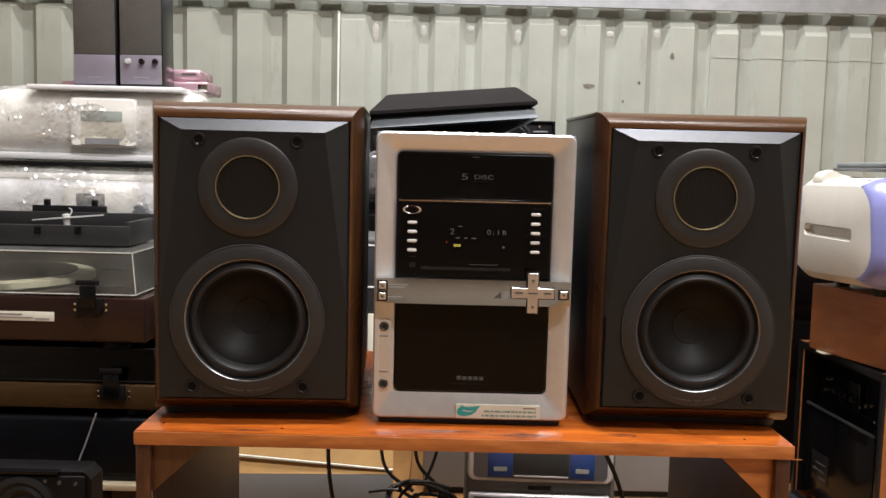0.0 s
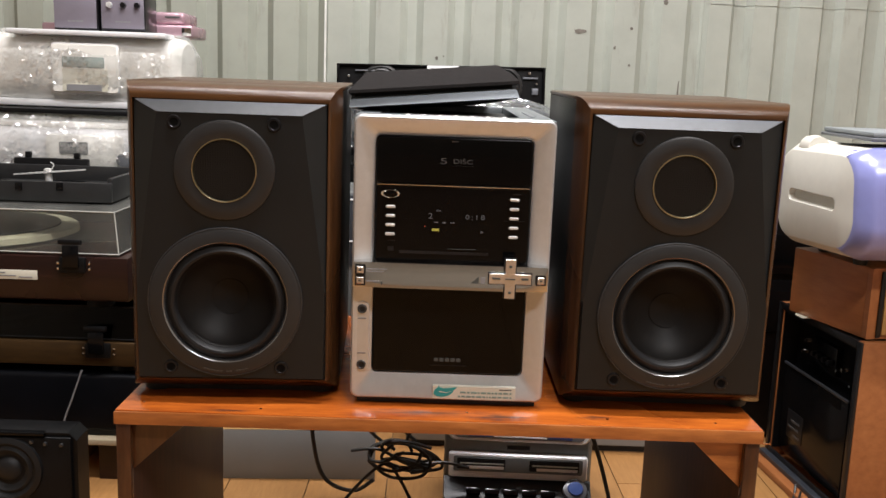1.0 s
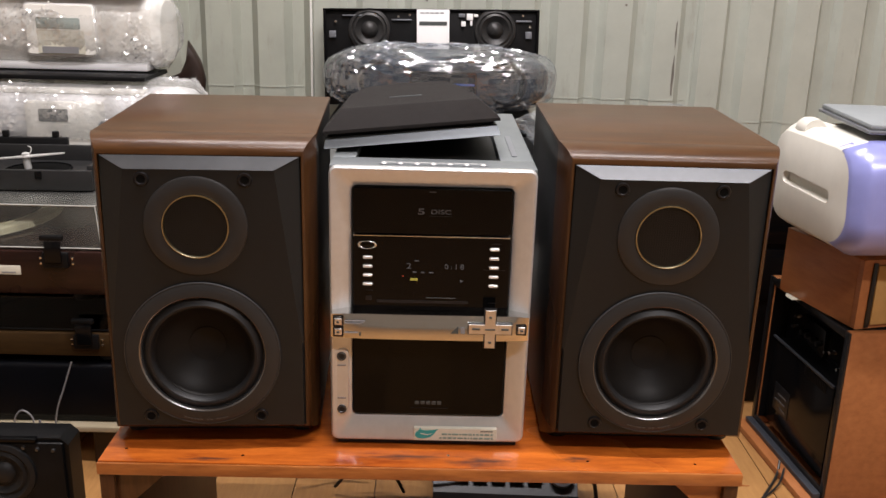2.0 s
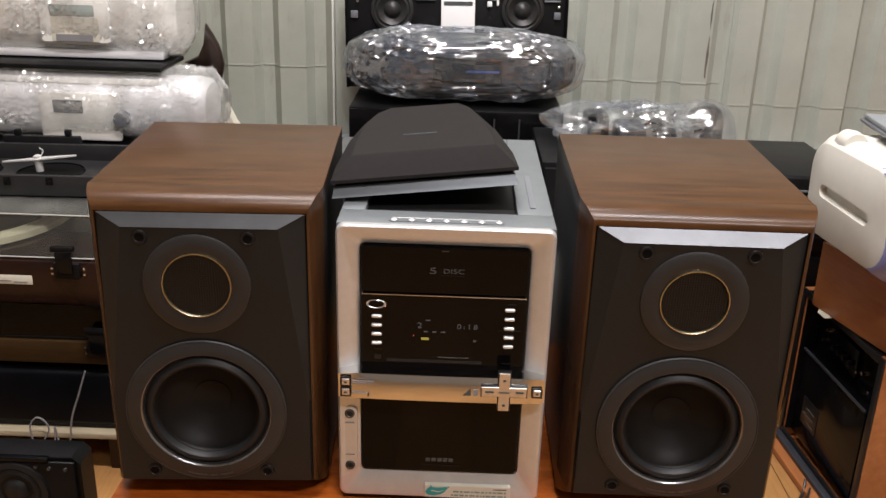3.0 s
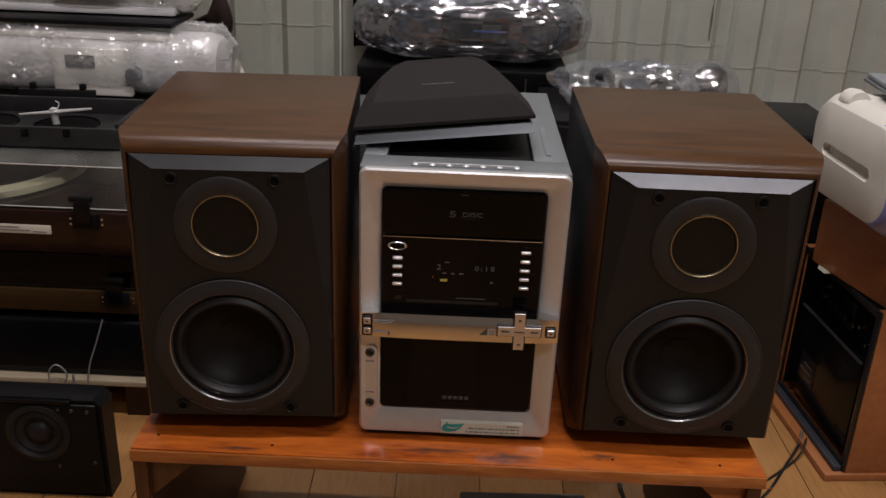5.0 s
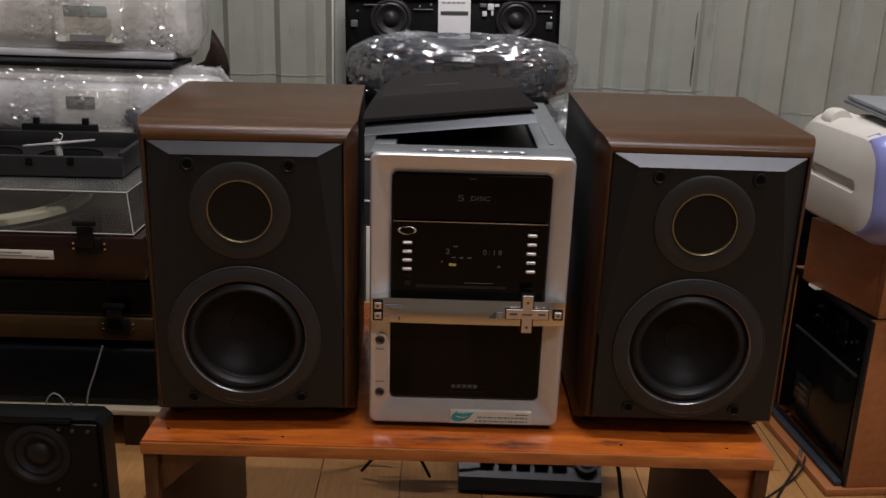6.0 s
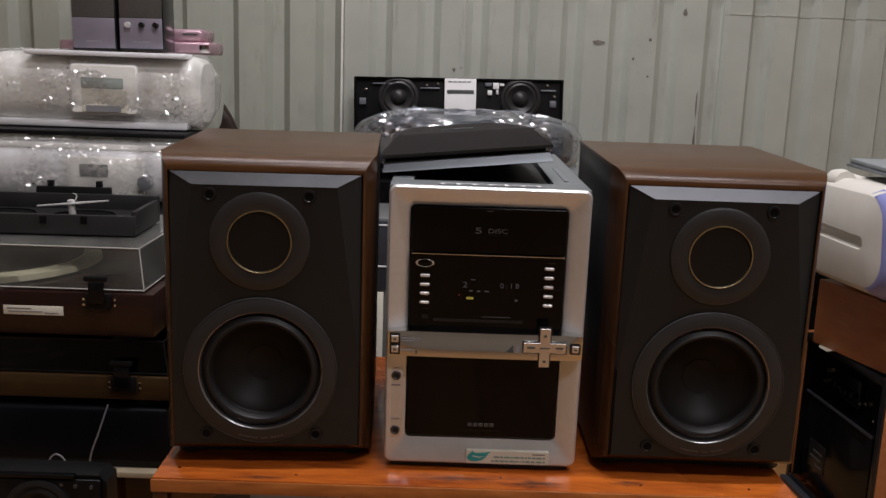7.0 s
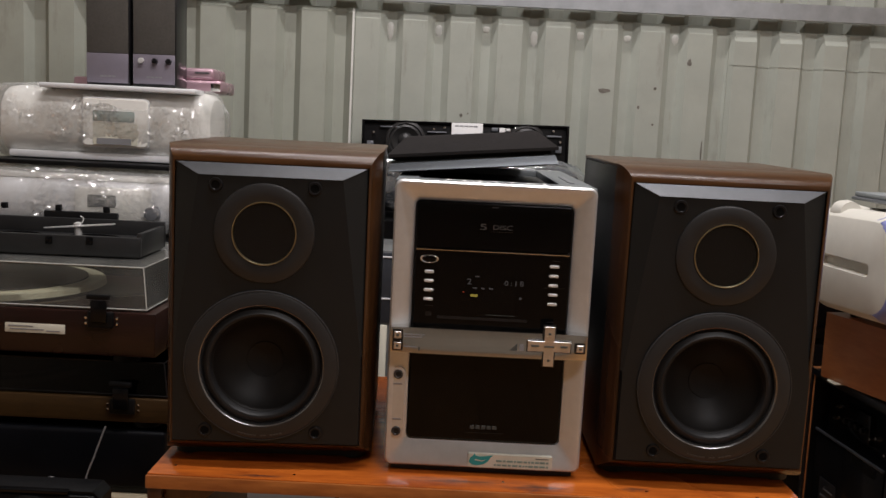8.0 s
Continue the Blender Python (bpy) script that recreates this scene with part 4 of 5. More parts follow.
part("sheet", loft([[(0.0, 0.0, z), (-0.004, 0.018, z + 0.001), (0.004, 0.034, z), (0.02, 0.03, z), (0.022, 0.004, z)] for z in (0.0155, 0.0165)]), M_CREAM, tag)

case = thing("speaker_case", "orange wood-veneer speaker case lying on the cabinet", "speaker", pose(0.581, 0.388, 0.2725, 0, 0, 15.0))
part("shell", box(0.0, 0.30, 0.006, 0.165, 0.0, 0.099, 0.0015), M_OAK, case)
part("front_rim", loft([[(x, -0.004, z) for x, _, z in rrect(0.0, 0.30, 0.0, 0.099, 0.002, 0)], [(x, 0.0055, z) for x, _, z in rrect(0.0, 0.30, 0.0, 0.099, 0.002, 0)]]), M_OAK, case)
part("front_panel", box(0.022, 0.292, -0.0075, -0.0042, 0.006, 0.091, 0.001), M_CARDBOARD, case, "tan cardboard front")
part("edge_strip", box(0.014, 0.0215, -0.0065, -0.0042, 0.002, 0.095, 0.001), M_SCREW, case, "dark gap strip")

pst = thing("portable_stereo", "ivory and violet portable stereo lying on the wooden case", "portable stereo", pose(0.515, 0.452, 0.3800, 0, 0, 4.0))
PROF = []
for cy, cz, a0 in ((0.082, 0.104, 0), (-0.080, 0.106, 90), (-0.088, 0.056, 180), (0.078, 0.050, 270)):
    for k in range(7):
        a = radians(a0 + 15 * k)
        PROF.append((cy + 0.048 * math.cos(a), cz + 0.048 * math.sin(a)))


def end_loop(x, f):
    return [(x, 0.0 + y * f, 0.082 + (z - 0.082) * f) for y, z in PROF]


bm = loft([end_loop(0.0012, 0.83), end_loop(0.0022, 0.852), end_loop(0.0180, 0.975), end_loop(0.0225, 0.995), end_loop(0.034, 1.0)], caps=False)
edges = []
slot = [(y, z) for y, _, z in rrect(-0.064, 0.074, 0.067, 0.085, 0.0088, 0)]
for ring in ([(y, z) for _, y, z in end_loop(0.0012, 0.83)], slot):
    vs = [bm.verts.new((0.0012, y, z)) for y, z in ring]
    edges += [bm.edges.new((vs[i], vs[(i + 1) % len(vs)])) for i in range(len(vs))]
bmesh.ops.triangle_fill(bm, edges=edges, use_beauty=True)
inner = [((y - 0.005) * 0.965 + 0.005, 0.076 + (z - 0.076) * 0.72) for y, z in slot]
loft([[(0.0012, y, z) for y, z in slot], [(0.010, y, z) for y, z in inner]], bm, caps=False)
bm.faces.new([bm.verts.new((0.010, y, z)) for y, z in inner])
bmesh.ops.remove_doubles(bm, verts=bm.verts, dist=0.00001)
part("end_cap", bm, M_WHITE, pst, "ivory end cap with a long finger slot", 40)
part("shell", loft([end_loop(0.0341, 0.985), end_loop(0.40, 0.985)]), M_WHITE, pst, "ivory shell")
bm = bmesh.new()
vio = [(y, z) for y, z in PROF if y < -0.055]
arc = sorted(vio, key=lambda p: p[1])
loops = []
for x, f in ((0.0016, 0.856), (0.0050, 0.905), (0.0160, 0.995), (0.024, 1.018), (0.385, 1.018), (0.39, 0.99)):
    loops.append([(x + (0.022 if (i in (0, len(arc) - 1)) else 0.0), y * f, 0.082 + (z - 0.082) * f) for i, (y, z) in enumerate(arc)] + [(x, y * f * 0.93, 0.082 + (z - 0.082) * f * 0.97) for y, z in reversed(arc)])
part("front_cover", loft(loops, bm), M_VIOLET, pst, "violet translucent front cover")
part("handle", tube([(0.02, 0.06, 0.146), (0.03, 0.055, 0.152), (0.06, 0.05, 0.1465), (0.15, 0.05, 0.1460), (0.38, 0.05, 0.1460)], 0.008, 12), M_WHITE, pst, "ivory carrying handle")
part("hinge_boss", lathe([(0, -0.015), (0.016, -0.015), (0.018, 0.0), (0.016, 0.015), (0, 0.015)], "y", (0.024, 0.055, 0.146), 24), M_WHITE, pst)

for fx in (0.06, 0.34):
    for fy in (-0.04, 0.06):
        part("foot", lathe([(0, -0.0084), (0.009, -0.0084), (0.010, -0.004), (0.010, 0.004), (0, 0.004)], "z", (fx, fy, 0), 16), M_DARK, pst, "rubber foot")

lid = thing("dust_lid", "smoky grey plastic lid lying on the portable stereo", "lid", pose(0.554, 0.375, 0.5425, 0, 0, -4.5))
part("plate", box(0.0, 0.36, 0.0, 0.20, 0.0, 0.005, 0.0015), M_MIDGREY, lid)
part("rim", box(0.003, 0.357, 0.003, 0.197, 0.0052, 0.0125, 0.0025), M_GREYBOX, lid, "rounded pale upper skin")

bb = thing("black_speaker_box", "flat-topped black speaker box standing on the floor", "speaker", pose(0.43, 0.71, 0))
part("shell", box(0.0, 0.215, 0.0, 0.245, 0.0, 0.422, 0.006, 3), M_BLACK, bb)
part("front_band", box(0.004, 0.206, -0.0035, -0.0003, 0.396, 0.400, 0.001), M_MIDGREY, bb)
for z in (0.28, 0.382):
    part("front_panel", box(0.006, 0.204, -0.005, -0.0003, z - 0.085, z + 0.008, 0.002), M_BLACK_GLOSS, bb)

# ---- behind the right loudspeaker: plastic-wrapped bundle on a low black cabinet ----
lowcab = thing("low_cabinet", "plain black low cabinet behind the loudspeaker", "cabinet", pose(0.15, 0.80, 0))
part("carcass", box(0.0, 0.27, 0.0, 0.26, 0.0, 0.408, 0.003), M_BLACK, lowcab)
part("door", box(0.004, 0.266, -0.012, -0.0005, 0.01, 0.40, 0.002), M_BLACK, lowcab)


def blob(rx, ry, rz, p=3.0, n=40, m=20, wob=0.05, seed=0, bm=None, freq=9.0, crease=0.0):
    """A pillow-like superellipsoid with uneven skin."""
    bm = bm or bmesh.new()
    rows = []
    rnd = random.Random(seed)
    sg = lambda v, e: math.copysign(abs(v) ** e, v)
    for j in range(1, m):
        ph = -math.pi / 2 + math.pi * j / m
        ring = []
        for i in range(n):
            th = 2 * math.pi * i / n
            d = Vector((sg(math.cos(ph), 2 / p) * sg(math.cos(th), 2 / p) * rx, sg(math.cos(ph), 2 / p) * sg(math.sin(th), 2 / p) * ry, sg(math.sin(ph), 2 / p) * rz))
            f = 1 + wob * noise.noise(d * freq + Vector((seed, seed * 2, 0)))
            c = crease * (0.25 + 2.4 * abs(noise.noise(d * 13 + Vector((seed, 0, 3)))))
            ring.append(bm.verts.new(d * f + Vector((rnd.gauss(0, c), rnd.gauss(0, c), rnd.gauss(0, c)))))
        rows.append(ring)
    for a, b in zip(rows, rows[1:]):
        for i in range(n):
            bm.faces.new((a[i], a[(i + 1) % n], b[(i + 1) % n], b[i]))
    for ring, s in ((rows[0], -1), (rows[-1], 1)):
        c = bm.verts.new((0, 0, s * rz))
        for i in range(n):
            bm.faces.new((ring[i], ring[(i + 1) % n], c))
    return bm


bun = thing("wrapped_bundle", "bundle of black parts wrapped in clear crinkled plastic", "wrapped goods", pose(0.312, 0.90, 0.449))
part("wrapping", blob(0.140, 0.09, 0.040, 2.4, 90, 34, 0.30, 3, freq=30, crease=0.0015), M_FILM, bun, "clear crinkled film", 1)
part("clear_dome", lathe([(0.060, -0.040), (0.058, -0.004), (0.050, 0.026), (0.034, 0.046), (0.014, 0.054), (0, 0.055)], "z", (0.128, 0.0, 0.0), 40), M_FILM, bun, "slack clear bag end")
part("dark_part", lathe([(0.034, -0.034), (0.034, 0.016), (0.027, 0.036), (0.014, 0.046), (0, 0.048)], "z", (0.128, 0.0, 0.0), 32), M_BLACK, bun, "round black cap")
part("dark_part", lathe([(0, -0.012), (0.030, -0.010), (0.032, 0.004), (0.012, 0.012), (0, 0.012)], "y", (0.045, -0.02, -0.008), 32), M_BLACK, bun)
part("dark_part", box(-0.085, -0.045, -0.05, 0.02, -0.038, 0.030, 0.008), M_BLACK, bun)
part("grey_part", box(-0.030, 0.020, -0.045, 0.02, -0.038, 0.012, 0.006), M_KEYS, bun)

# ---- centre rear: component, wrapped portable stereo, two-driver panel ----
comp = thing("rear_component", "black audio component tower behind the stereo", "audio component", pose(0, 1.10, 0))
part("case", box(-0.215, 0.215, 0.0, 0.30, 0.0, 0.428, 0.003), M_BLACK, comp)
part("face", box(-0.213, 0.213, -0.010, -0.0005, 0.335, 0.426, 0.002), M_BLACK_GLOSS, comp)
for k in range(7):
    part("button", box(-0.085 + k * 0.022, -0.073 + k * 0.022, -0.013, -0.0103, 0.396, 0.4005, 0.0006), M_MIDGREY, comp)
part("silver_post", box(0.075, 0.078, -0.0125, -0.0103, 0.345, 0.415), M_LIP, comp)
part("silver_post", box(0.125, 0.128, -0.0125, -0.0103, 0.345, 0.415), M_LIP, comp)
part("brass_strip", box(0.085, 0.165, -0.0135, -0.0103, 0.345, 0.352, 0.001), M_GOLD, comp)
part("shelf_line", box(-0.21, 0.21, -0.012, -0.0005, 0.30, 0.328, 0.001), M_BLACK, comp)

wst = thing("wrapped_portable_stereo", "dark rounded portable stereo wrapped in clear crinkled film", "portable stereo", pose(0.013, 1.19, 0.507))
part("housing", blob(0.228, 0.075, 0.058, 3.6, 56, 24, 0.0), M_HOUSING, wst, "dark blue-grey rounded housing")
for sx in (-0.125, 0.135):
    dr = part("driver", lathe([(0.045, -0.066), (0.043, -0.071), (0.038, -0.073), (0.034, -0.069), (0.015, -0.064), (0, -0.066)], "y", (sx, 0, -0.002), 40), M_BLACK, wst, "round black driver")
    part("dome", lathe([(0.013, -0.0655), (0.008, -0.070), (0, -0.071)], "y", (sx, 0, -0.002), 24), M_RING, dr)
part("cassette_door", box(-0.062, 0.075, -0.0785, -0.071, -0.028, 0.022, 0.003), M_BLACK_GLOSS, wst)
part("light_strip", box(0.005, 0.070, -0.0798, -0.0787, -0.006, -0.002), M_BLUE, wst)
part("wrapping", blob(0.242, 0.090, 0.069, 3.2, 150, 56, 0.06, seed=7, freq=22, crease=0.0015), M_FILM, wst, "clear crinkled film", 1)

pan = thing("driver_panel", "black open panel with two drivers and a white card", "speaker panel", pose(-0.004, 1.335, 0.4285, -2, -0.9, 2.5))
part("panel", box(-0.2425, 0.2425, 0.0, 0.028, 0.0, 0.2135, 0.002), M_BLACK, pan)
bm = bmesh.new()
for b in ((-0.2425, -0.2365, -0.008, -0.0005, 0.0, 0.2135), (0.2365, 0.2425, -0.008, -0.0005, 0.0, 0.2135), (-0.2363, 0.2363, -0.008, -0.0005, 0.209, 0.2135)):
    box(*b, bevel=0.001, bm=bm)
part("rim", bm, M_BLACK_GLOSS, pan)
for sx in (-0.140, 0.143):
    dr = part("driver", lathe([(0.047, -0.0004), (0.046, -0.006), (0.040, -0.008), (0.037, -0.005), (0.032, -0.0075), (0.027, -0.004), (0.018, 0.0)], "y", (sx, 0, 0.168), 48), M_RING, pan, "small grey driver")
    part("dome", lathe([(0.019, -0.0006), (0.015, -0.007), (0.007, -0.011), (0, -0.012)], "y", (sx, 0, 0.168), 32), M_RING, dr)
for x0, x1, z0, z1 in ((-0.20, -0.155, 0.197, 0.200), (-0.09, -0.045, 0.188, 0.191), (0.19, 0.225, 0.186, 0.190), (0.06, 0.075, 0.196, 0.204), (-0.23, -0.215, 0.15, 0.165), (0.212, 0.226, 0.15, 0.165)):
    part("bracket", box(x0, x1, -0.007, -0.0004, z0, z1, 0.001), M_MIDGREY, pan)
for x, z in ((-0.215, 0.185), (-0.165, 0.2035), (-0.118, 0.2035), (-0.075, 0.196), (-0.05, 0.2), (0.065, 0.20), (0.115, 0.2035), (0.205, 0.2), (0.222, 0.175)):
    part("screw", lathe([(0, -0.006), (0.0028, -0.005), (0.003, -0.0004)], "y", (x, 0, z), 12), M_CHROME, pan)
for b in ((0.066, 0.076, 0.176, 0.187), (0.078, 0.092, 0.190, 0.204), (0.086, 0.091, 0.178, 0.189), (0.094, 0.104, 0.197, 0.203)):
    part("white_clip", box(b[0], b[1], -0.009, -0.0004, b[2], b[3], 0.001), M_PAPER, pan)
card = part("white_card", box(-0.034, 0.039, -0.0115, -0.0085, 0.06, 0.2125, 0.0006), M_PAPER, pan, "white printed card")
part("dark_band", box(-0.0285, 0.0335, -0.0122, -0.0116, 0.178, 0.1865), M_INK, card)
for k in range(5):
    part("print_bar", box(-0.026 + k * 0.011, -0.0175 + k * 0.011, -0.0121, -0.0116, 0.2035, 0.2065), M_GREYINK, card)

# ---- left rear: wrapped silver portables, small PC loudspeakers ----
lst = thing("left_stand", "plain dark stand under the wrapped portables", "stand", pose(-0.97, 0.83, 0))
part("carcass", box(0.0, 0.495, 0.0, 0.25, 0.0, 0.388, 0.003), M_BLACK, lst)


def can_loop(x, ry, rz, cy, cz, f=1.0, p=2.6, n=40):
    sg = lambda v: math.copysign(abs(v) ** (2 / p), v)
    return [(x, cy + f * ry * sg(math.cos(2 * math.pi * i / n)), cz + f * rz * sg(math.sin(2 * math.pi * i / n))) for i in range(n)]


def skin(x0, x1, ry, rz, cz, wob, seed, n=120, m=130, crease=0.00095):
    """A loose film sleeve round a lying can, creased into small facets."""
    loops = []
    rnd = random.Random(seed)
    for j in range(m + 1):
        x = x0 + (x1 - x0) * j / m
        e = min(1.0, 0.45 + 9 * min(j, m - j) / m)
        loop = []
        for _, y, z in can_loop(x, ry, rz, 0, cz, e, 2.5, n):
            k = 1 + wob * noise.noise(Vector((x * 16, y * 22 + seed, z * 22)))
            c = crease * (0.35 + 1.3 * abs(noise.noise(Vector((x * 9, y * 12, z * 12 + seed)))) * 2)
            loop.append((x + rnd.gauss(0, c), y * k + rnd.gauss(0, c), cz + (z - cz) * k + rnd.gauss(0, c)))
        loops.append(loop)
    return loft(loops)


low = thing("wrapped_portable_stereo", "silver tubular portable stereo in bubble wrap, on a dark stand", "portable stereo", pose(-0.70, 0.965, 0.389))
part("housing", loft([can_loop(x, 0.064, 0.055, 0, 0.058, f) for x, f in ((-0.25, 0.85), (-0.245, 0.95), (-0.23, 1), (0.222, 1), (0.242, 0.95), (0.25, 0.82))]), M_ALU, low)
part("top_handle", box(-0.20, 0.17, -0.05, -0.02, 0.103, 0.115, 0.004), M_ALU2, low, "bright handle bar")
dk = part("tape_door", box(-0.045, 0.10, -0.071, -0.058, 0.004, 0.092, 0.006), M_ALU2, low, "pale tape door")
part("display", box(-0.018, 0.035, -0.0725, -0.0705, 0.055, 0.078, 0.002), M_INK, dk)
part("volume_knob", lathe([(0, -0.086), (0.013, -0.084), (0.014, -0.068), (0.012, -0.06)], "y", (0.105, 0, 0.048), 28), M_MIDGREY, low)
part("wrapping", skin(-0.285, 0.275, 0.086, 0.064, 0.064, 0.06, 1), M_BUBBLE, low, "bubble wrap", 1)

slab_ob = thing("black_tray", "thin black tray between the wrapped portables", "tray", pose(-0.70, 0.975, 0.5175))
part("plate", box(-0.24, 0.175, -0.065, 0.08, 0.0, 0.0085, 0.002), M_BLACK, slab_ob)

up = thing("wrapped_portable_stereo", "pearl tubular portable stereo in bubble wrap, stacked on another", "portable stereo", pose(-0.715, 1.045, 0.5265))
part("housing", loft([can_loop(x, 0.072, 0.070, 0, 0.073, f) for x, f in ((-0.21, 0.85), (-0.205, 0.95), (-0.19, 1), (0.172, 1), (0.192, 0.95), (0.201, 0.82))]), M_ALU2, up)
part("base_strip", box(-0.19, 0.176, -0.070, -0.03, 0.002, 0.016, 0.003), M_ALU, up)
part("top_bar", box(-0.125, 0.178, -0.085, -0.02, 0.138, 0.1475, 0.003), M_ALU, up, "silver top bar")
dk = part("tape_door", slab(-0.041, 0.086, 0.030, 0.122, 0.008, -0.082, -0.060, 0.002), M_ALU2, up, "framed tape door")
part("door_rim", loft([rrect(-0.043, 0.088, 0.028, 0.124, 0.009, -0.0765), rrect(-0.043, 0.088, 0.028, 0.124, 0.009, -0.078)]), M_ALU, dk)
part("display", box(-0.020, 0.060, -0.0838, -0.0815, 0.078, 0.098, 0.002), M_GREEN_LCD, dk)
part("cassette_window", slab(-0.020, 0.067, 0.033, 0.076, 0.004, -0.0835, -0.0815, 0.0005), M_CREAM, dk)
part("key_slot", loft([rrect(-0.012, 0.055, 0.034, 0.046, 0.001, -0.0836), rrect(-0.012, 0.055, 0.034, 0.046, 0.001, -0.0846)]), M_GREYINK, dk)
part("wrapping", skin(-0.245, 0.218, 0.087, 0.0735, 0.0745, 0.05, 5), M_BUBBLE, up, "bubble wrap", 1)


def pc_speaker(at, knobs):
    t = thing("computer_speaker", "slim grey desktop loudspeaker with taupe cloth front", "speaker", at, "desktop loudspeakers")
    part("shell", box(-0.0425, 0.0425, 0.0, 0.09, 0.0, 0.27, 0.002), M_SCREW, t)
    part("cloth_front", box(-0.0405, 0.0405, -0.004, -0.0005, 0.0615, 0.266, 0.0015), M_PCCLOTH, t, "taupe cloth")
    pl = part("base_panel", box(-0.0405, 0.0405, -0.005, -0.0005, 0.004, 0.061, 0.0012), M_PCGREY, t, "grey-violet plastic panel")
    for k in range(4):
        part("logo_shape", box(-0.014 + k * 0.0078, -0.0082 + k * 0.0078, -0.0055, -0.0049, 0.0155, 0.0185), M_GREYINK, pl)
    if knobs:
        for k in range(3):
            part("knob", lathe([(0, -0.013), (0.0052, -0.0125), (0.0058, -0.005)], "y", (-0.024 + k * 0.0265, 0, 0.0485), 20), M_SCREW if k else M_PILL, pl, "round control")
    return t


pc_speaker(pose(-0.7215, 1.005, 0.676, 0, -0.6, 1), False)
pc_speaker(pose(-0.6325, 1.012, 0.678, 0, -0.6, 3), True)
pk = thing("pink_player", "pink metallic portable player lying behind the small loudspeakers", "player", pose(-0.68, 1.125, 0.672, 0, -0.8, 0))
part("base", box(-0.16, 0.152, 0.0, 0.12, 0.0, 0.026, 0.006, 3), M_PINK, pk)
part("lid", box(-0.09, 0.136, 0.005, 0.11, 0.0262, 0.052, 0.008, 3), M_PINK, pk)
part("chrome_clip", box(0.130, 0.150, -0.0015, -0.0003, 0.004, 0.020, 0.0004), M_CHROME, pk)
part("dark_slot", box(0.095, 0.125, 0.0035, 0.0048, 0.040, 0.043), M_INK, pk)
fin = thing("horn_fin", "dark brown curved plastic fin standing behind the wrapped portables", "plastic part", pose(-0.52, 1.17, 0.388))
blade = [(0.008, 0.185), (0.021, 0.164), (0.031, 0.145), (0.036, 0.130), (0.041, 0.105), (0.039, 0.088), (0.034, 0.074), (0.021, 0.063), (0.004, 0.090), (-0.019, 0.099), (-0.041, 0.105), (-0.011, 0.119), (0.002, 0.146)]
part("blade", loft([[(0.012 + (x - 0.012) * f, y, 0.112 + (z - 0.112) * f) for x, z in blade] for y, f in ((-0.008, 0.80), (-0.005, 0.93), (0.002, 1.0), (0.010, 0.98))]), M_FIN, fin, "", 50)
part("upright", box(-0.020, -0.004, 0.016, 0.030, -0.388, 0.060, 0.002), M_BLACK, fin, "slim black upright")
iv = thing("ivory_wedge", "small ivory plastic part beside the wrapped portable", "plastic part", pose(-0.452, 1.04, 0.389))
part("piece", loft([[(0.0, 0.0, 0.0), (0.03, 0.0, 0.0), (0.02, 0.0, 0.012), (0.004, 0.0, 0.048)], [(0.0, 0.03, 0.0), (0.03, 0.03, 0.0), (0.02, 0.03, 0.012), (0.004, 0.03, 0.048)]]), M_CREAM, iv)

# ---- left: turntables stacked on a low board ----
rack = thing("rack_board", "pale low board on dark blocks under the turntables", "board", pose(-0.72, 0.46, 0))
part("board", box(-0.30, 0.285, -0.012, 0.30, 0.057, 0.066, 0.0015), M_PALEBOARD, rack)
for x in (-0.26, 0.22):
    part("block", box(x, x + 0.04, 0.0, 0.28, 0.0, 0.0565), M_MAHOGANY, rack)
navy = thing("dark_component", "flat dark blue-black component on the board", "audio component", pose(-0.72, 0.46, 0.0665))
part("case", box(-0.28, 0.285, 0.0, 0.28, 0.008, 0.0945, 0.006, 3), M_NAVY, navy)
part("base", box(-0.27, 0.275, 0.006, 0.27, 0.0, 0.0075), M_DARK, navy)


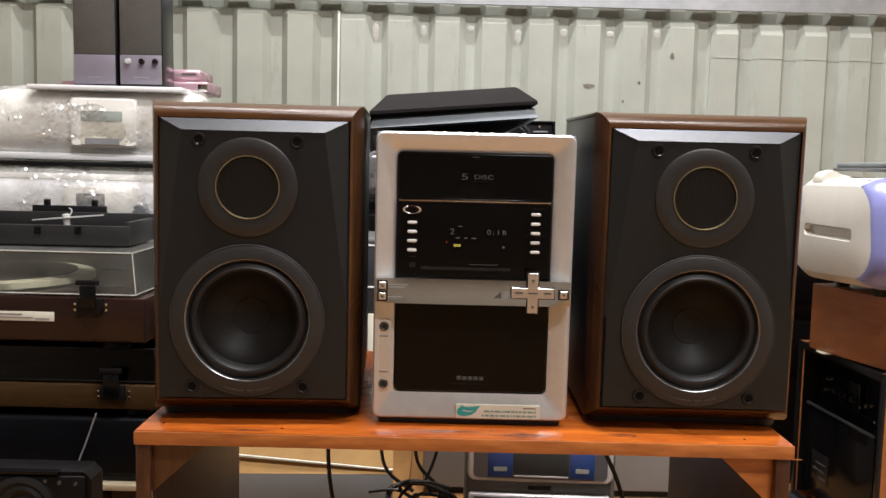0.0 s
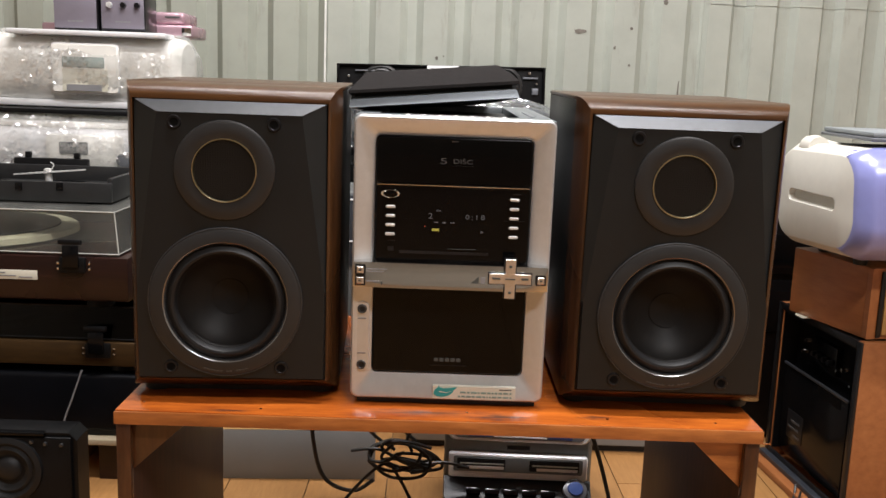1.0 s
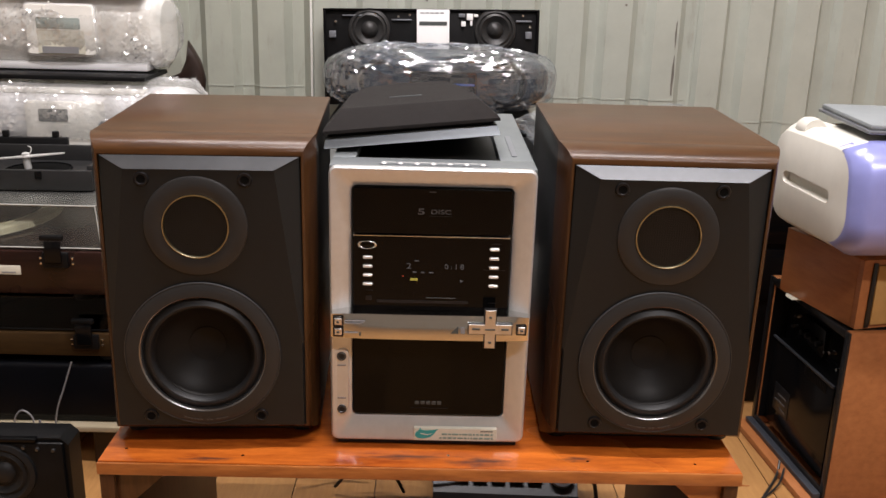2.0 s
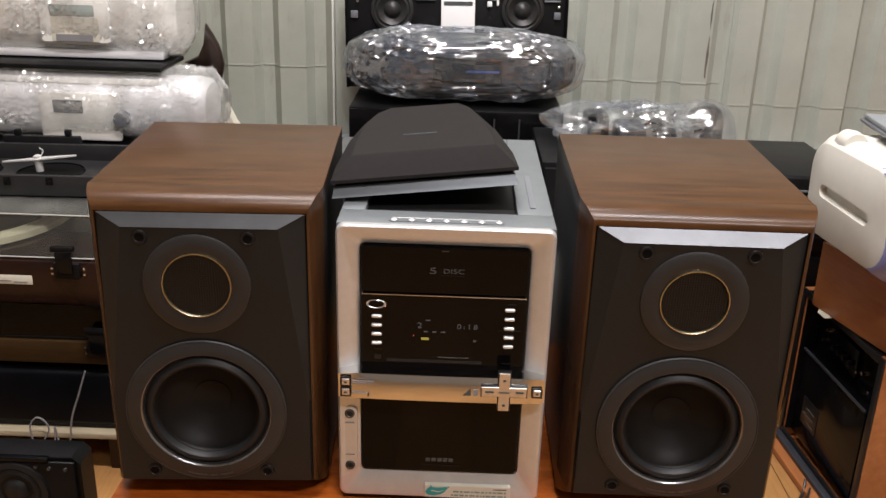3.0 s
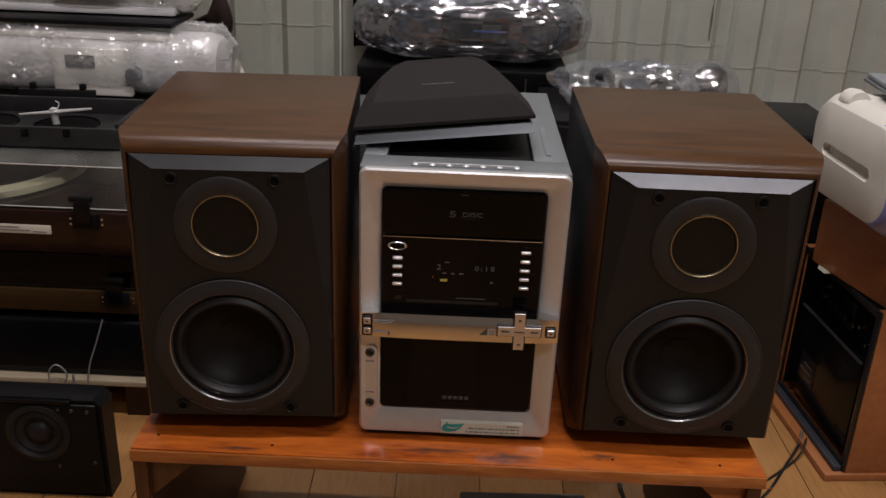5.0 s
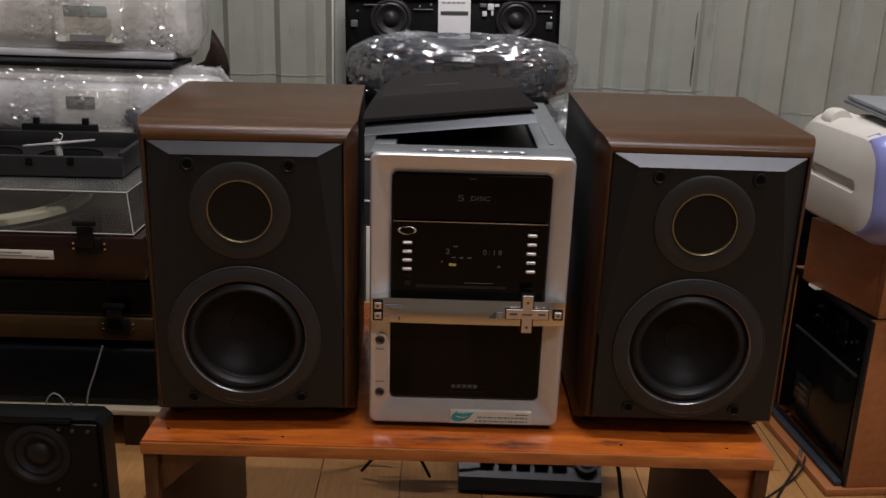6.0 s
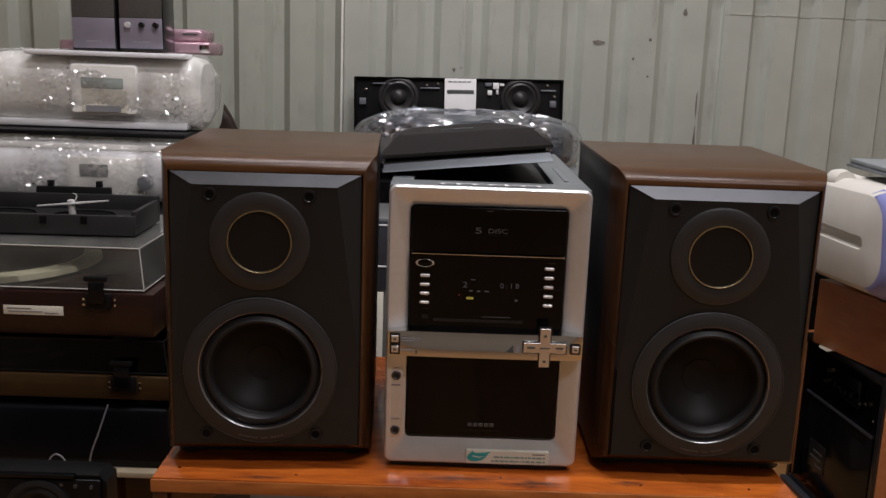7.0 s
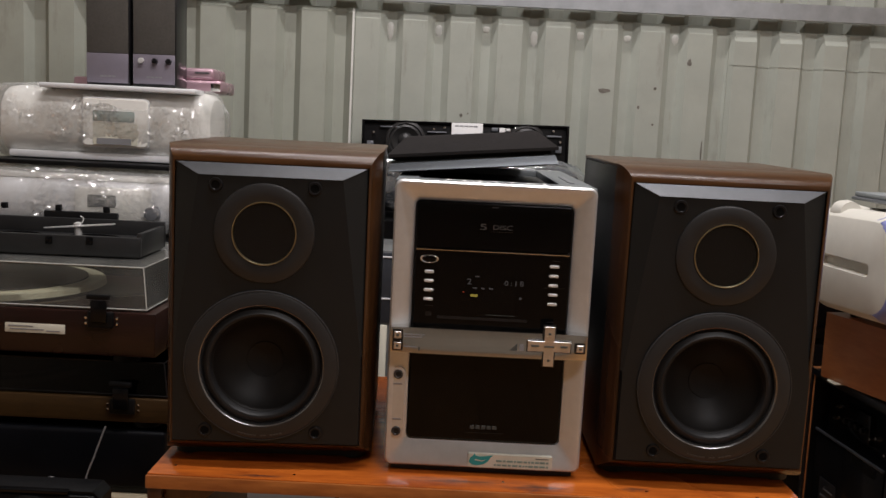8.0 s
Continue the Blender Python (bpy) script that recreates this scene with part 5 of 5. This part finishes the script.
def turntable(at, wood, w, plinth_h, lid_h, lid_mat, edge_mat, label):
    t = thing("turntable", label, "turntable", at, "stacked turntables")
    for x in (-w + 0.03, w - 0.05):
        part("foot", lathe([(0.018, 0.0), (0.02, 0.002), (0.017, 0.0125), (0, 0.0125)], "z", (x, 0.03, 0), 20), M_BLACK, t)
        part("foot", lathe([(0.018, 0.0), (0.02, 0.002), (0.017, 0.0125), (0, 0.0125)], "z", (x, 0.27, 0), 20), M_BLACK, t)
    p0, p1 = 0.012, 0.012 + plinth_h
    part("plinth", box(-w, w, 0.0, 0.32, p0, p1, 0.003), wood, t)
    pl = part("platter", lathe([(0, p1 + 0.014), (0.140, p1 + 0.014), (0.1405, p1 + 0.0125), (0.165, p1 + 0.0125), (0.167, p1 + 0.004), (0.15, p1 + 0.0005)], "z", (-0.05, 0.165, 0), 72), M_CREAM, t, "cream-edged platter")
    part("mat", lathe([(0, p1 + 0.0148), (0.006, p1 + 0.0165), (0.138, p1 + 0.0165), (0.139, p1 + 0.0142)], "z", (-0.05, 0.165, 0), 72), M_RUBBER, pl, "black rubber mat")
    z0, z1 = p1 + 0.003, p1 + 0.003 + lid_h
    a, b = 0.004, 0.009
    lo = [(-w + 0.004, 0.006), (w - 0.014, 0.006), (w - 0.014, 0.314), (-w + 0.004, 0.314)]
    hi = [(-w + 0.010, 0.014), (w - 0.022, 0.014), (w - 0.022, 0.306), (-w + 0.010, 0.306)]
    ins = lambda q, d: [(x + (d if x < 0 else -d), y + (d if y < 0.1 else -d)) for x, y in q]
    bm = loft([[(x, y, z0) for x, y in ins(lo, 0.002)], [(x, y, z0) for x, y in lo], [(x, y, z1) for x, y in hi], [(x, y, z1 - 0.0025) for x, y in ins(hi, 0.003)], [(x, y, z0 + 0.001) for x, y in ins(lo, 0.0028)]], caps=False)
    part("lid_skirt", bm, lid_mat, t, "clear plastic dust cover walls")
    part("lid_top", box(hi[0][0] + 0.001, hi[1][0] - 0.001, hi[0][1] + 0.001, hi[2][1] - 0.001, z1 - 0.0024, z1 - 0.0002), lid_mat, t, "clear plastic dust cover top")
    # rods along the lid's edges; on the clear lid their pale colour paints gleam
    part("lid_edge", tube([(hi[0][0], hi[0][1] - 0.0004, z1), (hi[1][0], hi[0][1] - 0.0004, z1), (hi[1][0] + 0.0001, hi[2][1], z1)], 0.0011, 6, steps=1), edge_mat, t, "lid edge rod, on the clear lid with the gleam in its colour")
    part("lid_edge", tube([(lo[0][0], lo[0][1] - 0.0012, z0 + 0.001), (lo[1][0], lo[0][1] - 0.0012, z0 + 0.001), (lo[1][0] + 0.0012, lo[2][1], z0 + 0.001)], 0.0010, 6, steps=1), edge_mat, t)
    part("lid_edge", tube([(lo[1][0], lo[1][1] - 0.0012, z0), (hi[1][0], hi[1][1] - 0.0008, z1)], 0.0010, 6, steps=1), edge_mat, t)
    hx = w - 0.075
    hg = part("lid_clasp", box(hx - 0.019, hx + 0.017, -0.008, -0.0004, p1 - 0.022, p1 + 0.0005, 0.002), M_BLACK, t, "black hinge clasp")
    part("clasp_arm", box(hx - 0.013, hx + 0.010, -0.013, -0.0085, p1 - 0.014, p1 + 0.018, 0.002), M_BLACK_GLOSS, hg)
    part("clasp_grip", box(hx - 0.019, hx + 0.013, -0.012, -0.003, p1 + 0.0185, p1 + 0.026, 0.002), M_BLACK, hg)
    for dx in (-0.023, 0.021):
        for dz in (-0.017, -0.009):
            part("rivet", lathe([(0, -0.003), (0.0018, -0.0025), (0.0022, -0.0003)], "y", (hx + dx, 0, p1 + dz), 10), M_CHROME, hg)
    return t, p1


def clear(name, tint, rough=0.04, haze=0.0):
    m = bpy.data.materials.new(name)
    m.use_nodes = True
    nd, ln = m.node_tree.nodes, m.node_tree.links
    nd.remove(nd["Principled BSDF"])
    tr, gl, mx = nd.new("ShaderNodeBsdfTransparent"), nd.new("ShaderNodeBsdfGlossy"), nd.new("ShaderNodeMixShader")
    fr = nd.new("ShaderNodeFresnel")
    fr.inputs[0].default_value = 1.4
    tr.inputs[0].default_value = (*tint, 1)
    gl.inputs["Roughness"].default_value = rough
    ln.new(fr.outputs[0], mx.inputs[0])
    ln.new(tr.outputs[0], mx.inputs[1])
    ln.new(gl.outputs[0], mx.inputs[2])
    # fine scratches and dust scatter a little light
    df, m2 = nd.new("ShaderNodeBsdfDiffuse"), nd.new("ShaderNodeMixShader")
    df.inputs[0].default_value = (0.72, 0.72, 0.68, 1)
    tc, nz, mr = nd.new("ShaderNodeTexCoord"), nd.new("ShaderNodeTexNoise"), nd.new("ShaderNodeMapRange")
    nz.inputs["Scale"].default_value, nz.inputs["Detail"].default_value = 14, 6
    ln.new(tc.outputs["Object"], nz.inputs[0])
    ln.new(nz.outputs[0], mr.inputs[0])
    mr.inputs["From Min"].default_value, mr.inputs["From Max"].default_value = 0.3, 0.7
    mr.inputs["To Min"].default_value, mr.inputs["To Max"].default_value = haze * 0.5, haze * 1.5
    ln.new(mr.outputs[0], m2.inputs[0])
    ln.new(mx.outputs[0], m2.inputs[1])
    ln.new(df.outputs[0], m2.inputs[2])
    ln.new(m2.outputs[0], nd["Material Output"].inputs[0])
    return m


M_CLEAR = clear("clear_acrylic", (0.86, 0.86, 0.82), 0.06, 0.055)
M_SMOKED = clear("smoked_acrylic", (0.22, 0.22, 0.22), 0.08)
M_EDGE_GLEAM = mat("edge_gleam", (0.40, 0.40, 0.37), 0.25, vary=0.1)

tt2, _ = turntable(pose(-0.705, 0.462, 0.1615), M_BROWNBOX, 0.285, 0.036, 0.048, M_SMOKED, M_SCREW, "brown wooden turntable with smoked lid, under another turntable")
pl2 = part("rating_plate", box(-0.235, -0.125, -0.0025, -0.0002, 0.016, 0.045, 0.0006), M_BLACK, tt2, "black rating plate")
for x0, x1, z0, z1 in ((-0.22, -0.17, 0.036, 0.040), (-0.165, -0.13, 0.028, 0.032), (-0.22, -0.18, 0.020, 0.024), (-0.17, -0.135, 0.019, 0.023)):
    part("print_bar", box(x0, x1, -0.0032, -0.0024, z0, z1), M_GREYINK, pl2)
tt1, _ = turntable(pose(-0.705, 0.449, 0.2618), M_MAHOGANY, 0.258, 0.064, 0.060, M_CLEAR, M_EDGE_GLEAM, "mahogany turntable with clear lid and cream label, on another turntable")
lb = part("paper_label", box(0.045, 0.130, -0.0012, -0.0001, 0.041, 0.0545, 0.0003), M_CREAM, tt1, "cream paper label")
for x0, x1, z in ((0.05, 0.085, 0.0505), (0.052, 0.100, 0.046), (0.104, 0.123, 0.0445)):
    part("print_bar", box(x0, x1, -0.0018, -0.0011, z - 0.0008, z + 0.0008), M_GREYINK, lb)

tray = thing("black_frame_tray", "black plastic mechanism tray with two round wells, on the turntable lid", "tray", pose(-0.665, 0.535, 0.403, 0, 0, 2.0))
bm = bmesh.new()
for b in ((-0.26, 0.165, 0.0, 0.008, 0.0, 0.030), (-0.26, 0.165, 0.132, 0.140, 0.0, 0.042), (0.157, 0.165, 0.0082, 0.1318, 0.0, 0.036), (-0.26, -0.252, 0.0082, 0.1318, 0.0, 0.036), (-0.2518, 0.1568, 0.0082, 0.1318, 0.0, 0.018)):
    box(*b, bevel=0.0012, bm=bm)
part("frame", bm, M_TRAY, tray)
for x in (0.068, -0.055, -0.17):
    part("well_ring", lathe([(0.046, 0.0185), (0.046, 0.0205), (0.0475, 0.0205), (0.049, 0.0185)], "z", (x, 0.060, 0), 40), M_BLACK_GLOSS, tray)
    part("well", lathe([(0, 0.0186), (0.0458, 0.0188)], "z", (x, 0.060, 0), 40), M_PIT, tray)
part("rear_tower", box(-0.035, 0.085, 0.1405, 0.152, 0.0, 0.052, 0.002), M_BLACK, tray)
for x in (-0.012, 0.066, -0.10, -0.122):
    part("post", box(x - 0.0045, x + 0.0045, 0.1415, 0.151, 0.0522, 0.062, 0.001), M_BLACK, tray)
for x, z in ((0.03, 0.016), (0.09, 0.017), (-0.07, 0.016)):
    part("catch", box(x - 0.005, x + 0.005, -0.003, -0.0003, z, z + 0.012, 0.0008), M_BLACK_GLOSS, tray)
tool = thing("metal_lever", "small bright metal lever resting in the black tray", "metal part", pose(-0.618, 0.60, 0.4395, 0, -5, 8) @ Matrix.Diagonal((1.4, 1.4, 1.15, 1)))
part("arm", loft([[(x, -w, 0), (x, w, 0), (x, w, 0.0016), (x, -w, 0.0016)] for x, w in ((-0.036, 0.0016), (-0.012, 0.0034), (0.0, 0.0058), (0.014, 0.0042), (0.04, 0.0018))]), M_PILL, tool)
part("pivot", lathe([(0, -0.016), (0.004, -0.016), (0.004, 0.005), (0.002, 0.0062), (0, 0.0062)], "z", (0, 0, 0), 18), M_PILL, tool)
part("spring", tube([(0.004, 0.002, 0.004), (0.006, 0.004, 0.010), (0.003, 0.003, 0.014)], 0.0006, 6), M_PILL, tool)

blk = thing("black_stereo_box", "glossy black box loudspeaker with a small round driver on the floor", "speaker", pose(-0.585, 0.262, 0))
part("shell", loft([[(-0.20, y, 0.0), (0.132, y, 0.0), (0.132, y, h - 0.010), (0.122, y, h), (-0.20, y, h)] for y, h in ((0.0, 0.150), (0.003, 0.152), (0.036, 0.152))]), M_BLACK, blk)
part("front_panel", box(-0.19, 0.126, -0.006, -0.0004, 0.008, 0.146, 0.003), M_BLACK, blk)
part("top_ledge", box(-0.005, 0.095, -0.010, -0.0004, 0.1485, 0.1535, 0.0015), M_BLACK_GLOSS, blk)
dr = part("driver", lathe([(0.043, -0.0062), (0.042, -0.010), (0.036, -0.012), (0.031, -0.008), (0.027, -0.0105), (0.020, -0.006), (0.017, -0.004)], "y", (0.048, 0, 0.103), 48), M_RUBBER, blk, "small round driver")
part("dome", lathe([(0.0175, -0.0045), (0.014, -0.009), (0.007, -0.012), (0, -0.0125)], "y", (0.048, 0, 0.103), 32), M_RUBBER, dr)
for x, z in ((-0.02, 0.134), (0.115, 0.137), (0.095, 0.138), (0.078, 0.140), (0.118, 0.06), (0.07, 0.052)):
    part("screw", lathe([(0, -0.0095), (0.0022, -0.009), (0.0026, -0.006)], "y", (x, 0, z), 12), M_LIP, blk)
lp = thing("wire_loop", "looped pale wire behind the black box loudspeaker", "wire")
part("wire", tube([(-0.596, 0.445, 0.010), (-0.607, 0.443, 0.070), (-0.598, 0.443, 0.092), (-0.586, 0.443, 0.090), (-0.579, 0.443, 0.074), (-0.590, 0.441, 0.050), (-0.572, 0.440, 0.052), (-0.568, 0.440, 0.080), (-0.562, 0.440, 0.010)], 0.0013, 8), M_GREYINK, lp)
part("lead", tube([(-0.553, 0.440, 0.02), (-0.543, 0.440, 0.090), (-0.530, 0.443, 0.130), (-0.516, 0.446, 0.172)], 0.0013, 8), M_GREYINK, lp)

# ---- under and behind the bench ----
gb = thing("cardboard_box", "grey-fronted open cardboard box behind the bench", "box", pose(-0.36, 0.472, 0, 0, 0, 3))
part("front_panel", box(0.0, 0.268, 0.0, 0.004, 0.0, 0.078, 0.0008), M_GREYCAB, gb, "grey front")
part("flap", loft([[(0.0, 0.0, 0.0785), (0.268, 0.0, 0.0785), (0.268, 0.003, 0.0785), (0.0, 0.003, 0.0785)], [(0.0, 0.014, 0.104), (0.268, 0.004, 0.083), (0.268, 0.007, 0.083), (0.0, 0.017, 0.104)]]), M_CARDBOARD, gb, "tan lower flap")
part("flap_crease", loft([[(0.0, 0.008, 0.1045), (0.268, 0.000, 0.0835), (0.268, 0.006, 0.0835), (0.0, 0.014, 0.1045)], [(0.0, 0.008, 0.1075), (0.268, 0.000, 0.0850), (0.268, 0.006, 0.0850), (0.0, 0.014, 0.1075)]]), M_CREAM, gb, "pale torn flap edge")
part("upper_flap", loft([[(0.0, 0.015, 0.108), (0.268, 0.007, 0.0855), (0.268, 0.010, 0.0855), (0.0, 0.018, 0.108)], [(0.0, 0.075, 0.20), (0.268, 0.070, 0.19), (0.268, 0.073, 0.19), (0.0, 0.078, 0.20)]]), M_CARDBOARD, gb, "tan upper flap leaning back")
for b in ((0.0, 0.004, 0.0045, 0.20, 0.0, 0.077), (0.264, 0.268, 0.0045, 0.20, 0.0, 0.077), (0.0, 0.268, 0.2005, 0.2045, 0.0, 0.16)):
    part("side", box(*b), M_CARDBOARD, gb)
ncase = thing("narrow_case", "narrow grey case with a cream lower panel standing behind the stereo", "case", pose(-0.205, 0.765, 0))
part("body", box(0.0, 0.075, 0.006, 0.18, 0.0, 0.405, 0.003), M_GREYSTEEL, ncase)
part("lower_panel", box(0.050, 0.0665, -0.002, 0.0057, 0.0, 0.272, 0.001), M_CREAM, ncase, "cream lower panel")
part("upper_panel", box(0.004, 0.071, 0.0, 0.0057, 0.276, 0.401, 0.0015), M_KEYS, ncase, "dull dark metal front")
for z in (0.318, 0.392):
    part("seam_strip", box(0.004, 0.071, -0.002, -0.0003, z, z + 0.003, 0.0006), M_ALU, ncase)
gp = thing("grey_cabinet", "plain grey steel cabinet behind the bench", "cabinet", pose(-0.05, 0.62, 0))
part("carcass", box(0.0, 0.44, 0.0, 0.14, 0.012, 0.27, 0.003), M_GREYCAB, gp)
part("base", box(0.01, 0.43, 0.01, 0.13, 0.0, 0.0118), M_DARK, gp)

rc = thing("radio_cassette", "blue and silver twin-cassette radio standing behind the bench", "radio", pose(0.115, 0.40, 0, 0, 0, -2))
part("body", box(-0.105, 0.105, 0.0, 0.09, 0.0, 0.172, 0.008, 3), M_DECK, rc)
dp = part("display_panel", slab(-0.100, 0.100, 0.1045, 0.162, 0.012, -0.010, -0.0005, 0.003), M_ALU, rc, "silver-rimmed display panel")
part("dark_inset", slab(-0.092, 0.092, 0.1095, 0.158, 0.008, -0.0106, -0.0098, 0.0003), M_MIDGREY, dp)
part("blue_patch", box(-0.072, -0.038, -0.0118, -0.0107, 0.112, 0.154, 0.0005), M_BLUE, dp, "blue panel")
part("blue_patch", box(0.040, 0.074, -0.0118, -0.0107, 0.112, 0.154, 0.0005), M_BLUE, dp, "blue panel")
for px in (-0.055, 0.057):
    part("print_bar", box(px - 0.009, px + 0.009, -0.0124, -0.0117, 0.120, 0.126), M_LCD, dp)
ds = part("display", box(-0.037, 0.039, -0.0118, -0.0107, 0.112, 0.154, 0.0005), M_INK, dp, "dark display glass")
part("display_line", box(-0.036, 0.038, -0.0124, -0.0117, 0.1125, 0.1150, 0.0003), M_PAPER, ds, "white lower border")
part("label", box(-0.016, 0.016, -0.0025, -0.0002, 0.0915, 0.0965), M_SCREW, rc)
dr = part("tape_panel", slab(-0.098, 0.098, 0.050, 0.0865, 0.005, -0.010, -0.0005, 0.0018), M_ALU, rc, "silver twin tape panel")
part("panel_inset", slab(-0.091, 0.091, 0.060, 0.0825, 0.003, -0.0106, -0.0098, 0.0003), M_DECK, dr)
for x0, x1 in ((-0.086, -0.018), (0.016, 0.086)):
    w = part("window", slab(x0, x1, 0.0635, 0.0800, 0.002, -0.0116, -0.0107, 0.0003), M_SCREW, dr, "dark tape window")
    part("cassette_shell", box(x0 + 0.010, x1 - 0.002, -0.0125, -0.0117, 0.0645, 0.0690, 0.0004), M_ALU, w, "pale cassette edge")
    part("cassette_shell", box(x0 + 0.004, x1 - 0.002, -0.0123, -0.0117, 0.0712, 0.0735, 0.0004), M_LCD, w, "pale cassette edge")
    part("white_tab", box(0.5 * (x0 + x1) - 0.022, 0.5 * (x0 + x1) - 0.008, -0.0112, -0.0101, 0.0535, 0.0565, 0.0003), M_PAPER, dr)
kp = part("key_panel", loft([[(-0.104, -0.001, 0.012), (0.104, -0.001, 0.012), (0.104, -0.001, 0.048), (-0.104, -0.001, 0.048)], [(-0.102, -0.052, 0.006), (0.102, -0.052, 0.006), (0.102, -0.046, 0.024), (-0.102, -0.046, 0.024)]]), M_KEYS, rc, "sloping dark grey key panel")
for k in range(5):
    bm = box(-0.010, 0.010, -0.003, 0.003, -0.0045, 0.0045, 0.001)
    bmesh.ops.transform(bm, verts=bm.verts, matrix=pose(-0.062 + k * 0.026, -0.030, 0.039, -52, 0, 0))
    part("key", bm, M_BLACK_GLOSS, kp)
    if 0 < k < 4:
        part("key_print", box(-0.070 + k * 0.026, -0.054 + k * 0.026, -0.0135, -0.0120, 0.0535, 0.0555), M_PAPER, kp)
bm = lathe([(0.017, 0.0), (0.0165, 0.006), (0.011, 0.0075), (0, 0.0075)], "z", (0, 0, 0), 32)
bmesh.ops.transform(bm, verts=bm.verts, matrix=pose(0.080, -0.026, 0.043, 38, 0, 0))
kn = part("dial", bm, M_MIDGREY, kp, "round blue-capped dial")
bm = lathe([(0.011, 0.0076), (0.010, 0.010), (0, 0.0105)], "z", (0, 0, 0), 28)
bmesh.ops.transform(bm, verts=bm.verts, matrix=pose(0.080, -0.026, 0.043, 38, 0, 0))
part("dial_cap", bm, M_BLUE, kn)
gpt = thing("grey_plate", "flat grey plastic plate lying on the floor under the bench", "plate", pose(0.09, 0.19, 0.0, 0, 0, 2))
part("sheet", box(-0.07, 0.10, -0.03, 0.10, 0.0, 0.016, 0.003), M_GREYBOX, gpt)

CABLES = (
    ("black mains cable hanging behind the bench", [(-0.175, 0.318, 0.285), (-0.178, 0.385, 0.20), (-0.176, 0.40, 0.10), (-0.16, 0.41, 0.035), (-0.12, 0.42, 0.012), (-0.09, 0.42, 0.03)], 0.0030),
    ("black cable hanging behind the bench", [(-0.105, 0.318, 0.285), (-0.107, 0.39, 0.20), (-0.10, 0.40, 0.12), (-0.06, 0.40, 0.085)], 0.0026),
    ("black cable hanging behind the bench", [(-0.060, 0.318, 0.285), (-0.060, 0.39, 0.20), (-0.055, 0.395, 0.13), (-0.03, 0.395, 0.10)], 0.0026),
    ("black cable hanging behind the bench", [(-0.018, 0.318, 0.285), (-0.020, 0.385, 0.20), (-0.030, 0.39, 0.14), (-0.045, 0.39, 0.10)], 0.0022),
    ("black cable trailing from the bench to the floor", [(0.165, 0.318, 0.285), (0.185, 0.36, 0.19), (0.215, 0.36, 0.12), (0.236, 0.35, 0.05), (0.243, 0.33, 0.006), (0.25, 0.25, 0.004)], 0.0030),
    ("thick black cable lying on the floor", [(-0.27, 0.16, 0.004), (-0.20, 0.20, 0.004), (-0.12, 0.19, 0.004), (-0.04, 0.15, 0.004), (0.06, 0.12, 0.004)], 0.0036),
    ("thin grey cable lying on the floor beside the cabinet", [(0.545, 0.47, 0.020), (0.535, 0.45, 0.006), (0.50, 0.40, 0.002), (0.45, 0.33, 0.002), (0.40, 0.29, 0.002), (0.32, 0.27, 0.002)], 0.0020),
    ("thin grey cable lying on the floor beside the cabinet", [(0.545, 0.45, 0.018), (0.525, 0.42, 0.005), (0.47, 0.37, 0.002), (0.42, 0.33, 0.002), (0.35, 0.30, 0.002)], 0.0016),
)
for text, pts, r in CABLES:
    c = thing("cable", text, "cable", None, "loose cables")
    part("cord", tube(pts, r, 8), M_CABLE, c)
knot = thing("cable", "tangled bundle of black cables behind the bench", "cable", None, "loose cables")
for k in range(7):
    a0, rr, cz = k * 1.7, 0.012 + 0.007 * (k % 3), 0.092 - 0.007 * (k % 4)
    part("cord", tube([(-0.045 + (rr + 0.018) * math.cos(a0 + q * (0.9 + 0.07 * k)) + 0.006 * k - 0.02, 0.378 + 0.012 * math.sin(q + k), cz + rr * math.sin(a0 + q * 1.05)) for q in range(7)], 0.0024, 7), M_CABLE, knot)
part("cord", tube([(-0.12, 0.38, 0.09), (-0.08, 0.375, 0.095), (-0.04, 0.375, 0.075), (0.01, 0.372, 0.080), (0.045, 0.375, 0.072)], 0.0024, 7), M_CABLE, knot)
part("cord", tube([(-0.13, 0.385, 0.012), (-0.10, 0.38, 0.05), (-0.07, 0.375, 0.075), (-0.05, 0.375, 0.05), (-0.03, 0.38, 0.008)], 0.0024, 7), M_CABLE, knot)

# ---- floor planks ----
PW, PL = 0.118, 0.90
bmp = box(0.0008, PW - 0.0008, 0.0008, PL - 0.0008, -0.006, 0.0)
bmesh.ops.recalc_face_normals(bmp, faces=bmp.faces)
plank_mesh = bpy.data.meshes.new("plank")
bmp.to_mesh(plank_mesh)
bmp.free()
plank_mesh.materials.append(M_PLANK)
for i in range(-18, 18):
    for j in range(-6, 2):
        y = j * PL + (0.31 * (i % 3)) - 0.12
        lo, hi = max(y, -4.59), min(y + PL, 1.41)
        if hi - lo > 0.1 and i * PW + 0.045 > -2.0 and i * PW + 0.045 + PW < 2.0:
            pk_ob = new("plank", plank_mesh)
            pk_ob.location, pk_ob.scale = (i * PW + 0.045, lo, 0), (1, (hi - lo) / PL, 1)
            pk_ob.parent = floor
